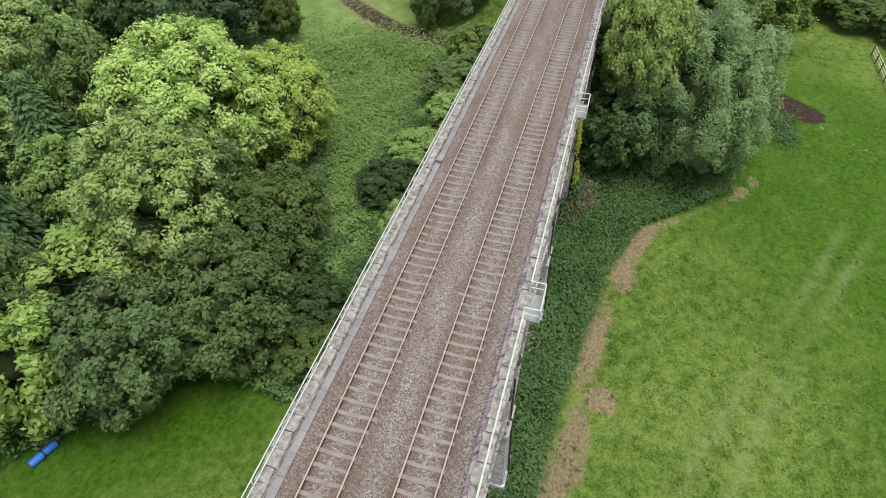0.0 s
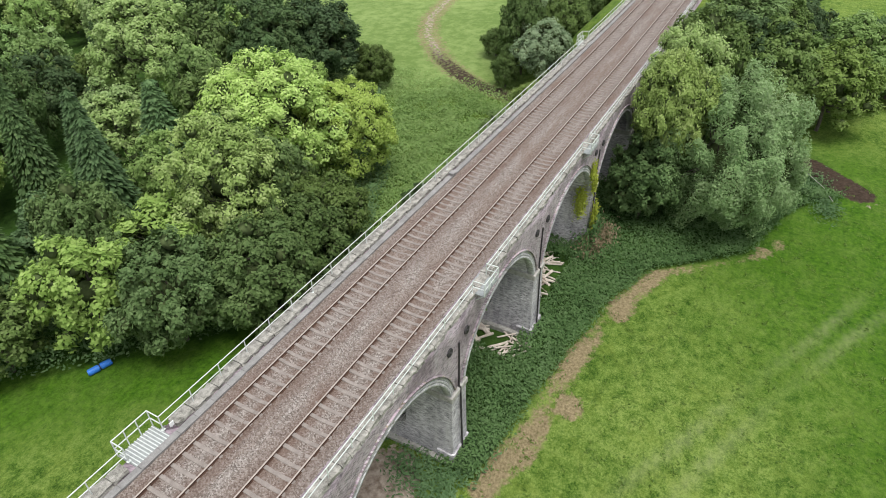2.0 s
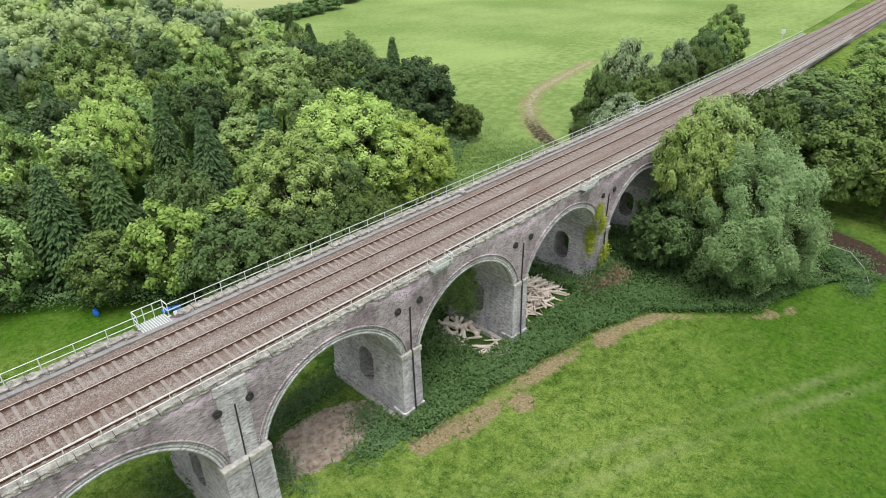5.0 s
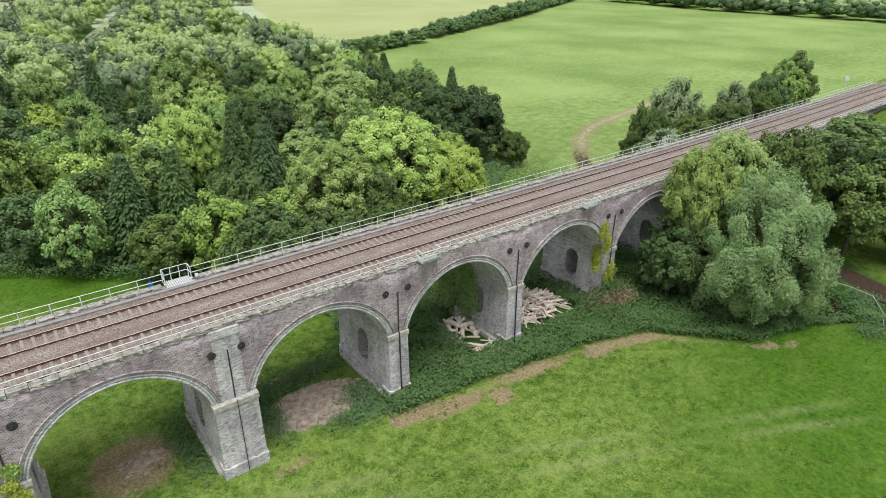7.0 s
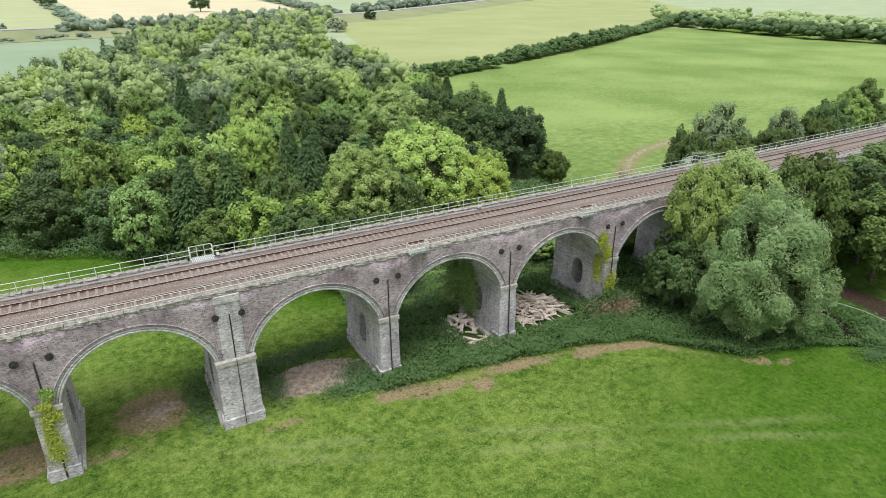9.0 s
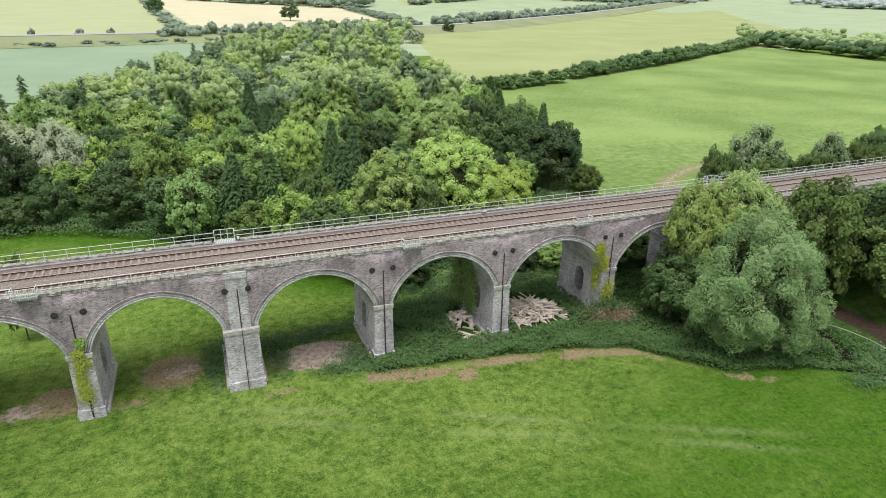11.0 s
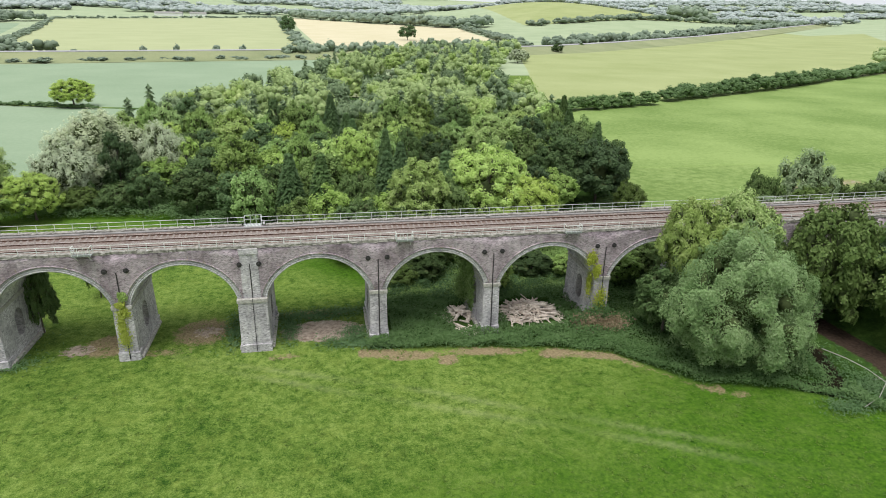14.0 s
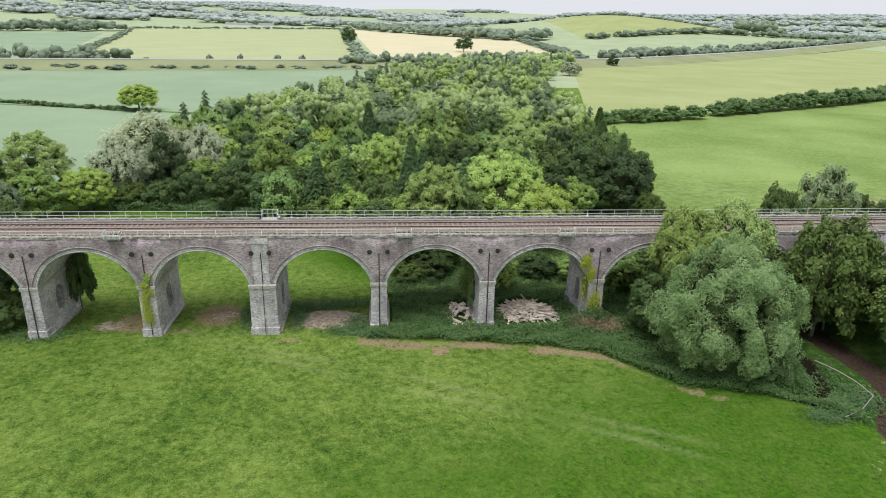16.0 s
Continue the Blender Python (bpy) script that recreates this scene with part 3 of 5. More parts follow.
            V = np.concatenate([np.stack([hx0, y2 + b, hz0], -1), np.stack([hx1, y2 + b, hz1], -1), np.stack([hx0, y3 + b, hz0], -1), np.stack([hx1, y3 + b, hz1], -1)])
            hang("hood_course", np_mesh("hood_course", V, F, M_BRICK, np.full(len(V), 1.0)), viaduct)

# solid ends of the viaduct
for x0, x1 in ((-82.0, -61.6), (63.7, 96.0)):
    xs = np.linspace(x0, x1, 14)
    for y0, y1 in ((FACE_S, FACE_S + 0.7), (FACE_N - 0.7, FACE_N)):
        hang("abutment_wall", strip_mesh("abutment_wall", xs, np.full(14, -0.5), np.full(14, TOP if y0 < 0 else TOP_N), y0, y1, M_BRICK, (np.zeros(14), np.full(14, 0.3))), viaduct)


def pier_mesh(half, depth, z0, z1, flare, hole=True):
    """A pier, slightly wider at its foot, pierced from side to side by a tall round-ended opening."""
    bm = bmesh.new()
    yb, ya = depth + flare, depth
    hb, ha = half + flare * 0.5, half
    # outline of a side face, as a ring of points round the opening
    oy, zc0, zc1 = 0.82, 2.45, 3.85
    holep = [(oy * math.cos(a), zc1 + oy * 1.0 * math.sin(a)) for a in np.linspace(0, math.pi, 11)]
    holep += [(oy * math.cos(a), zc0 + oy * 0.8 * math.sin(a)) for a in np.linspace(math.pi, 2 * math.pi, 11)]
    n = len(holep)
    cz = (z0 + z1) / 2

    def outer(y, z):
        k = 1e9
        wy = lambda zz: yb + (ya - yb) * (zz - z0) / (z1 - z0)
        d = Vector((y, z - 3.2))
        for lim in ((wy(3.2) / abs(d.x)) if abs(d.x) > 1e-6 else 1e9, ((z1 - 3.2) / d.y) if d.y > 1e-6 else 1e9, ((z0 - 3.2) / d.y) if d.y < -1e-6 else 1e9):
            k = min(k, lim)
        return d.x * k, 3.2 + d.y * k

    rings = []
    for s in (-1, 1):
        inn, out = [], []
        for y, z in holep:
            X = s * (hb + (ha - hb) * (z - z0) / (z1 - z0))
            inn.append(bm.verts.new((X, y, z)))
            oyy, oz = outer(y, z)
            X = s * (hb + (ha - hb) * (oz - z0) / (z1 - z0))
            out.append(bm.verts.new((X, oyy, oz)))
        rings.append((inn, out))
    for s, (inn, out) in zip((-1, 1), rings):
        for i in range(n):
            j = (i + 1) % n
            f = (inn[i], out[i], out[j], inn[j])
            bm.faces.new(f if s > 0 else f[::-1])
    (in0, out0), (in1, out1) = rings
    for i in range(n):
        j = (i + 1) % n
        bm.faces.new((in0[i], in0[j], in1[j], in1[i]))
        bm.faces.new((out0[j], out0[i], out1[i], out1[j]))
    # corner blocks square off the ends
    bmesh.ops.recalc_face_normals(bm, faces=bm.faces)
    for s in (-1, 1):
        v = []
        for z, h, d in ((z0, hb, yb), (z1, ha, ya)):
            for X in (-h, h):
                for y in (s * (d - 1.2), s * (d + 0.012)):
                    v.append(bm.verts.new((X * 1.002, y, z)))
        for f in ((0, 1, 3, 2), (4, 6, 7, 5), (0, 4, 5, 1), (2, 3, 7, 6), (1, 5, 7, 3), (0, 2, 6, 4)):
            bm.faces.new([v[i] for i in f])
    bmesh.ops.recalc_face_normals(bm, faces=bm.faces)
    return bm


for px, half in PIERS:
    dy = bend(px)
    pr = new("pier")
    pr.parent = viaduct
    pr.location = (px, dy, 0)
    thick = half > 1.3
    proud = 0.3 if thick else 0.06
    part("footing", box_bm(-half - 0.36, -4.1, -0.6, half + 0.36, 3.66, 0.34, 0.10), M_IMPOST, pr, "pale weathered footing course")
    bm = pier_mesh(half, 3.9 + proud, -0.6, 5.65, 0.14)
    bmesh.ops.translate(bm, verts=bm.verts, vec=(0, -0.3, 0))
    shaft = part("shaft", bm, M_PIER, pr)
    shaft.data.materials.append(M_REVEAL)
    # inner faces of the opening take a darker brick than the shaft
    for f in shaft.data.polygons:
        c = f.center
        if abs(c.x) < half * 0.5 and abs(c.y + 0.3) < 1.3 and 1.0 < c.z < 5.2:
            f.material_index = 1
    part("impost", box_bm(-half - 0.10, -4.2 - proud - 0.12, 5.62, half + 0.10, 3.6 + proud + 0.12, 6.05, 0.04), M_IMPOST, pr, "pale stone impost band")
    for s in (-1, 1):
        pl = box_bm(-half - 0.16, s * (3.9 + proud + 0.24) - 0.3, -0.6, half + 0.16, s * (2.9 + proud) - 0.3, 0.95, 0.05)
        part("plinth", pl, M_PIER, pr)
        yp = s * (3.9 + proud) - 0.3
        # recessed joint and rainwater pipe down the middle of the face
        part("drainpipe", rod_bm((0.05, yp + s * 0.28, 0.2), (0.05, yp + s * 0.10, 6.1), 0.03 if thick else 0.06), M_IRON, pr, "black cast iron drainpipe")
        part("drainpipe", rod_bm((0.05, s * 4.27, 6.05), (0.05, s * 4.27, 9.55 if not thick else 9.8), 0.05), M_IRON, pr)
        for hx in (-0.98, 0.98):
            cx = hx * 0.95 if thick else hx
            bm = rod_bm((cx, s * 4.16, 9.72), (cx, s * 4.30, 9.72), 0.27, 0.25, 20)
            rod_bm((cx, s * 4.28, 9.72), (cx, s * 4.36, 9.72), 0.10, 0.07, 12, bm)
            part("pattress_plate", bm, M_IRON, pr, "round black iron wall plate")
    # springing block over the pier between the two rings
    part("springing", box_bm(-half * 0.75, -4.17, 5.9, half * 0.75, 4.12, 8.0), M_BRICK, pr)
    if thick:
        for s in (-1, 1):
            y = s * 4.2
            part("pilaster", box_bm(-0.86, min(y, y + s * 0.07), 6.05, 0.86, max(y, y + s * 0.07), 10.75, 0.02), M_PIER, pr)
            part("pilaster_cap", box_bm(-0.95, min(y, y + s * 0.14), 10.75, 0.95, max(y, y + s * 0.14), 11.4 if s < 0 else 10.95, 0.05), M_PIER, pr)

# deck fill, under the ballast
xs = np.linspace(-84, 200, 110)
hang("deck", strip_mesh("deck", xs, np.full(110, 10.02), np.full(110, 10.5), FACE_S + 0.7, FACE_N - 0.7, M_BRICK), viaduct)

# coping stones along both parapets
rs = random.Random(3)
for y0, y1, zt in ((FACE_S - 0.06, FACE_S + 0.50, 11.66), (FACE_N - 0.56, FACE_N + 0.06, 11.16)):
    variants = []
    for v in range(5):
        bm = box_bm(-0.5, -0.5, -0.5, 0.5, 0.5, 0.5)
        bmesh.ops.subdivide_edges(bm, edges=bm.edges, cuts=2, use_grid_fill=True)
        for q in bm.verts:
            q.co += Vector((rs.uniform(-0.012, 0.012), rs.uniform(-0.10, 0.10), rs.uniform(-0.16, 0.12) if q.co.z > 0 else 0))
        variants.append(mesh_of("coping_stone", bm, M_STONE))
    x = -60.0
    while x < 126:
        w = rs.uniform(0.55, 1.15)
        gap_here = y0 > 0 and (-0.95 < x + w / 2 < 0.95)
        if not gap_here:
            st = hang("coping_stone", rs.choice(variants), viaduct)
            st.location = (x + w / 2, (y0 + y1) / 2 + bend(x) + rs.uniform(-0.03, 0.03), zt - 0.11 + rs.uniform(-0.03, 0.03))
            st.scale = (w - 0.03, (y1 - y0) * rs.uniform(0.9, 1.0), 0.26)
            st.rotation_euler = (rs.uniform(-0.03, 0.03), rs.uniform(-0.02, 0.02), rs.uniform(-0.02, 0.02))
        x += w

# ---------------------------------------------------------------- permanent way
yb = np.array([FACE_S + 0.48, -3.4, -2.68, -2.48, -1.75, -1.02, -0.84, 0.0, 0.84, 1.02, 1.75, 2.48, 2.68, FACE_N - 0.55])
zb = np.array([11.1, 10.98, 10.90, 10.835, 10.805, 10.835, 10.90, 10.93, 10.90, 10.835, 10.805, 10.835, 10.90, 10.93])
xs = np.arange(-82, 201, 0.34)
BX, BY = np.meshgrid(xs, yb)
rng = np.random.default_rng(5)
BZ = zb[:, None] + rng.normal(0, 0.017, BX.shape)
BYb = BY + np.array([bend(x) for x in xs])[None, :]
n = len(xs)
i = (np.arange(len(yb) - 1)[:, None] * n + np.arange(n - 1)[None, :]).ravel()
me = np_mesh("ballast", np.stack([BX, BYb, BZ], -1).reshape(-1, 3), [np.stack([i, i + 1, i + n + 1, i + n], -1)], M_BALLAST)
near_rail = np.min(np.abs(np.abs(BY) - np.array([1.0, 2.5])[:, None, None]), axis=0)
me.attributes.new("rust", "FLOAT", "POINT").data.foreach_set("value", (1 - smooth(0.0, 0.5, near_rail)).ravel().astype(np.float32))
tagged(new("ballast", me), "pinkish grey stone railway ballast across the deck", "ballast", kind="structure")

PROFILE = [(-0.07, -0.16), (-0.07, -0.148), (-0.012, -0.13), (-0.012, -0.045), (-0.036, -0.03), (-0.036, -0.004), (-0.028, 0.0), (0.028, 0.0), (0.036, -0.004), (0.036, -0.03), (0.012, -0.045), (0.012, -0.13), (0.07, -0.148), (0.07, -0.16)]


def rail_mesh(y):
    xs = np.concatenate([np.arange(-82, 44, 6.0), np.arange(44, 201, 3.0)])
    m = len(PROFILE)
    V = np.array([(x, y + bend(x) + py, RAIL_Z + pz) for x in xs for py, pz in PROFILE])
    F = [[a * m + b, a * m + (b + 1) % m, (a + 1) * m + (b + 1) % m, (a + 1) * m + b] for a in range(len(xs) - 1) for b in range(m)]
    me = np_mesh("rail", V, [np.array(F)], [M_RUST, M_STEEL])
    me.polygons.foreach_set("material_index", np.array([1 if b in (5, 6, 7) else 0 for a in range(len(xs) - 1) for b in range(m)], dtype=np.int32))
    return me


bm = bmesh.new()
prof = [(-0.13, -0.2), (-0.088, 0.0), (0.088, 0.0), (0.13, -0.2)]
ys = [(-1.25, -0.01), (-0.95, 0.0), (-0.55, 0.0), (-0.35, -0.045), (0.35, -0.045), (0.55, 0.0), (0.95, 0.0), (1.25, -0.01)]
rows = [[bm.verts.new((px, y, pz + (dz if pz > -0.1 else 0))) for px, pz in prof] for y, dz in ys]
for a, b in zip(rows[:-1], rows[1:]):
    for k2 in range(3):
        bm.faces.new((a[k2], a[k2 + 1], b[k2 + 1], b[k2]))
bm.faces.new(rows[0][::-1])
bm.faces.new(rows[-1])
bmesh.ops.recalc_face_normals(bm, faces=bm.faces)
SLEEPER = mesh_of("sleeper", bm, M_SLEEPER)
rs = random.Random(11)
for yc, lab in ((1.75, "railway track of rusty rails on pale concrete sleepers"), (-1.75, "railway track of rusty rails on worn concrete sleepers")):
    track = thing("railway_track", lab, "railway track", "tracks on the viaduct")
    hang("rail", rail_mesh(yc - 0.752), track, "brown steel rail with a bright running head")
    hang("rail", rail_mesh(yc + 0.752), track, "brown steel rail with a bright running head")
    x = -58.0
    while x < 140:
        s = hang("sleeper", SLEEPER, track)
        s.location = (x, yc + bend(x), RAIL_Z - 0.118 + rs.uniform(-0.014, 0.008))
        s.rotation_euler = (0, 0, rs.uniform(-0.02, 0.02) + math.atan(0.0006 * max(0, min(x, 105) - 45)))
        x += 0.61 + rs.uniform(-0.015, 0.015)

# cable trough along the far side
trough = thing("cable_trough", "pale grey concrete cable trough with flat lids", "cable trough")
lidm = [mesh_of("lid", box_bm(-0.5, -0.17, -0.06, 0.5, 0.17, 0.06, 0.012), M_CONCRETE)]
x = -60.0
while x < 116:
    l = hang("lid", lidm[0], trough)
    l.location = (x, 3.40 + bend(x) + rs.uniform(-0.012, 0.012), 10.98 + rs.uniform(-0.01, 0.01))
    l.rotation_euler = (rs.uniform(-0.012, 0.012), 0, rs.uniform(-0.008, 0.008))
    x += 1.01

# ---------------------------------------------------------------- handrails
POST = mesh_of("post", rod_bm((0, 0, 0), (0, 0, 0.84), 0.028, None, 8), M_GALV)
FOOT = mesh_of("foot", box_bm(-0.09, -0.07, 0, 0.09, 0.07, 0.03, 0.008), M_GALV)


def handrail(y, z, x0, x1, gaps, step, label, h=0.84):
    fence = thing("handrail_fence", label, "fence")
    segs, a = [], x0
    for g0, g1 in gaps:
        segs.append((a, g0))
        a = g1
    segs.append((a, x1))
    for a, b in segs:
        n = max(1, round((b - a) / step))
        for i in range(n + 1):
            x = a + (b - a) * i / n
            p = hang("post", POST, fence)
            p.location = (x, y + bend(x), z)
            p.scale = (1, 1, h / 0.84)
            hang("foot", FOOT, p)
        cuts = [a + (b - a) * i / max(1, int((b - a) / 8)) for i in range(max(1, int((b - a) / 8)) + 1)]
        for hz in (h, h * 0.48):
            for c0, c1 in zip(cuts[:-1], cuts[1:]):
                part("rail_tube", rod_bm((c0, y + bend(c0), z + hz), (c1, y + bend(c1), z + hz), 0.026, None, 6), M_GALV, fence)
    return fence


def refuge(x0, x1, side, label, y, z, h):
    """A steel platform that steps out over the parapet, with rails on three sides."""
    r = thing("refuge_platform", label, "platform", "refuges on the viaduct")
    o = side * 0.72
    ya, yb2 = y - side * 0.45, y + o
    part("platform_plate", box_bm(x0, min(ya, yb2) + bend(x0), z - 0.06, x1, max(ya, yb2) + bend(x0), z + 0.02, 0.01), M_GRATE, r)
    for i in range(12 if side > 0 else 0):
        x = x0 + (x1 - x0) * (i + 0.5) / 12
        part("grating_bar", box_bm(x - 0.02, min(ya, yb2) + bend(x0), z + 0.02, x + 0.02, max(ya, yb2) + bend(x0), z + 0.045), M_GALV, r)
    if side < 0:
        part("kick_plate", box_bm(x0, yb2 - 0.02 + bend(x0), z + 0.02, x1, yb2 + 0.01 + bend(x0), z + 0.16), M_GRATE, r)
    for i in range(4):
        x = x0 + (x1 - x0) * i / 3
        part("post", rod_bm((x, yb2 + bend(x), z), (x, yb2 + bend(x), z + h), 0.03), M_GALV, r)
    for x in (x0, x1):
        part("post", rod_bm((x, y + bend(x), z), (x, y + bend(x), z + h), 0.03), M_GALV, r)
        for hz in (h, h * 0.52):
            part("rail_tube", rod_bm((x, y + bend(x), z + hz), (x, yb2 + bend(x), z + hz), 0.028), M_GALV, r)
    for hz in (h, h * 0.52):
        part("rail_tube", rod_bm((x0, yb2 + bend(x0), z + hz), (x1, yb2 + bend(x1), z + hz), 0.028), M_GALV, r)
    for i in range(6 if side < 0 else 0):
        x = x0 + (x1 - x0) * (i + 0.5) / 6
        part("baluster", rod_bm((x, yb2 + bend(x), z + 0.02), (x, yb2 + bend(x), z + h), 0.014, None, 6), M_GALV, r)
    for x in (x0 + 0.2, x1 - 0.2):
        part("bracket", rod_bm((x, yb2 + bend(x), z - 0.05), (x, y + side * 0.12 + bend(x), z - 0.6), 0.03), M_GALV, r)
    return r


NEAR_REF = [(-34.5, -32.8), (-15.4, -13.8), (14.85, 16.55), (33.1, 34.85)]
FAR_REF = [(-0.95, 0.85), (58.2, 60.0)]
handrail(FACE_S + 0.1, 11.62, -58, 124, NEAR_REF, 1.55, "thin pale galvanised handrail with two rails on the near parapet", 0.72)
handrail(FACE_N - 0.22, 11.12, -58, 124, FAR_REF, 1.75, "pale green-grey galvanised handrail with two rails on the parapet", 0.86)
for a, b in NEAR_REF:
    refuge(a, b, -1, "galvanised steel refuge platform with railings over the parapet", FACE_S + 0.1, 11.6, 0.85)
for a, b in FAR_REF:
    refuge(a, b, 1, "galvanised steel refuge platform with railings and grating floor", FACE_N - 0.22, 10.98, 1.0)

# ---------------------------------------------------------------- foliage
def kites(P, N, A, length, width, rng):
    """Leaf sprays at P, facing N, pointing along A: folded kites of four points each."""
    A = A - N * np.sum(A * N, 1)[:, None]
    A /= np.linalg.norm(A, axis=1)[:, None] + 1e-9
    B = np.cross(N, A)
    l = (length * rng.uniform(0.6, 1.3, len(P)))[:, None]
    w = (width * rng.uniform(0.6, 1.3, len(P)))[:, None]
    V = np.stack([P - A * l * 0.5, P + B * w * 0.5 - N * w * 0.22, P + A * l * 0.5 - N * l * 0.15, P - B * w * 0.5 - N * w * 0.22], 1)
    i = np.arange(len(P))[:, None] * 4
    return V.reshape(-1, 3), i + np.array([[0, 1, 2, 3]])


def unit(v):
    return v / (np.linalg.norm(v, axis=-1)[..., None] + 1e-9)


ICO = bmesh.new()
bmesh.ops.create_icosphere(ICO, subdivisions=2, radius=1)
ICO_V = np.array([v.co[:] for v in ICO.verts])
ICO_F = np.array([[v.index for v in f.verts] for f in ICO.faces])
ICO.free()
ICO1 = bmesh.new()
bmesh.ops.create_icosphere(ICO1, subdivisions=1, radius=1)
ICO1_V = np.array([v.co[:] for v in ICO1.verts])
ICO1_F = np.array([[v.index for v in f.verts] for f in ICO1.faces])
ICO1.free()


def crown_data(seed, h, r, base, clumps, sprays, length, width, droop=0.0, rise=1.0, fine=True, open_=0.0, csize=0.34, gap=1.25, belly=0.48):
    """A crown as clumps of leaf sprays over lumpy hearts, wide at the middle, uneven in outline."""
    rng = np.random.default_rng(seed)
    mid, half = base + (h - base) * belly, (h - base) * (1 - belly)
    D, tries = [], 0
    sep = gap * csize * (1.0 if clumps > 20 else 0.7)
    while len(D) < clumps and tries < 5000:
        tries += 1
        q = rng.normal(size=3)
        q /= np.linalg.norm(q)
        if q[2] < -0.62 or (q[2] < -0.1 and rng.uniform() < 0.35):
            continue
        if all(np.linalg.norm(q - p) > sep for p in D):
            D.append(q)
        if tries % 900 == 0:
            sep *= 0.85
    clumps = len(D)
    D = np.array(D)
    rad = rng.uniform(0.66, 1.08, clumps)
    C = D * rad[:, None] * np.array([r, r, half]) * (1 - csize * 0.8) + np.array([0, 0, mid])
    C[0] = (0, 0, mid)
    R = r * csize * rng.uniform(0.72, 1.22, clumps)
    R[0] = r * 0.55
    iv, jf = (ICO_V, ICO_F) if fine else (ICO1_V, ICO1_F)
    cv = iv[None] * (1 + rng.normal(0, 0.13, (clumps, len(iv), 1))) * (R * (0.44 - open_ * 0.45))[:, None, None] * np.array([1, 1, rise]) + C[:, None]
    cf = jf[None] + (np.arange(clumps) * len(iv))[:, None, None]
    w = R ** 2
    w[0] = 0
    w = w / np.sum(w)
    which = rng.choice(clumps, sprays, p=w)
    # each clump bulges in smaller tufts
    tufts = unit(rng.normal(size=(clumps, 11, 3)) + 0.9 * D[:, None] + np.array([0, 0, 0.2]))
    td = tufts[which, rng.integers(0, 11, sprays)]
    d = unit(td + rng.normal(0, 0.30, (sprays, 3)))
    near = np.exp(-np.sum((d - td) ** 2, 1) / 0.12)
    P = C[which] + d * (R[which] * (0.72 + 0.46 * near - 0.16 * rng.uniform(0, 1, sprays) - 0.34 * (rng.uniform(0, 1, sprays) < 0.25)))[:, None] * np.array([1, 1, rise])
    N = unit(d + rng.normal(0, 0.42, (sprays, 3)) + np.array([0, 0, 0.35]))
    A = unit(rng.normal(size=(sprays, 3)) * 0.7 + d * 0.5 + np.array([0, 0, -droop]))
    lv, lf = kites(P, N, A, length, width, rng)
    k2 = cv.reshape(-1, 3)
    lv[:, 2] = np.maximum(lv[:, 2], 0.05)
    k2[:, 2] = np.maximum(k2[:, 2], 0.05)
    return np.concatenate([k2, lv]), cf.reshape(-1, 3), lf + len(k2), C


def trunk_bm(h, r, C, seed):
    rs = random.Random(seed)
    bm = bmesh.new()
    p, rad = Vector((0, 0, -0.3)), r
    top = []
    for i in range(5):
        q = Vector((rs.uniform(-0.15, 0.15) * i, rs.uniform(-0.15, 0.15) * i, h * 0.72 * (i + 1) / 5))
        rod_bm(p, q, rad, rad * 0.8, 7, bm)
        p, rad = q, rad * 0.8
        top.append((p.copy(), rad))
    for c in C[1:: max(1, len(C) // 9)]:
        a, ra = top[rs.choice((1, 2, 3))]
        m = (a + Vector(c)) / 2 + Vector((0, 0, -0.3))
        rod_bm(a, m, ra * 0.5, ra * 0.3, 5, bm)
        rod_bm(m, Vector(c), ra * 0.3, ra * 0.1, 5, bm)
    return bm


def conifer_data(seed, h, r, whorls, sprays, length):
    rng = np.random.default_rng(seed)
    t = rng.uniform(0, 1, sprays) ** 0.75
    lev = np.floor(t * whorls) / whorls
    ang = rng.uniform(0, 2 * np.pi, sprays)
    arms = np.round(ang / (2 * np.pi) * 9) / 9 * 2 * np.pi + lev * 40
    ang = np.where(rng.uniform(size=sprays) < 0.7, arms + rng.normal(0, 0.16, sprays), ang)
    reach = r * (1 - lev) ** 0.85 * rng.uniform(0.25, 1.0, sprays) + 0.15
    z = 0.6 + (h - 0.6) * (lev + 0.06 * rng.uniform(size=sprays)) - reach * 0.28 + 0.25 * h / whorls
    d = np.stack([np.cos(ang), np.sin(ang), np.zeros(sprays)], 1)
    P = d * reach[:, None] + np.array([0, 0, 1]) * np.maximum(z, 0.2)[:, None]
    N = unit(d * 0.5 + np.array([0, 0, 1]) + rng.normal(0, 0.3, (sprays, 3)))
    lv, lf = kites(P, N, d + np.array([0, 0, -0.45]), length, length * 0.45, rng)
    zs, rr = np.linspace(0.5, h * 0.97, 9), r * 0.62 * (1 - np.linspace(0, 1, 9)) ** 0.9 + 0.04
    a = np.linspace(0, 2 * np.pi, 9)[:-1]
    cv = np.concatenate([np.stack([q * np.cos(a), q * np.sin(a), np.full(8, z)], 1) for z, q in zip(zs, rr)])
    i, j = np.meshgrid(np.arange(8), np.arange(8))
    cf = np.stack([j * 8 + i, j * 8 + (i + 1) % 8, (j + 1) * 8 + (i + 1) % 8, (j + 1) * 8 + i], -1).reshape(-1, 4)
    return np.concatenate([cv, lv]), cf, lf + len(cv), np.zeros((1, 3))


STORE = {}


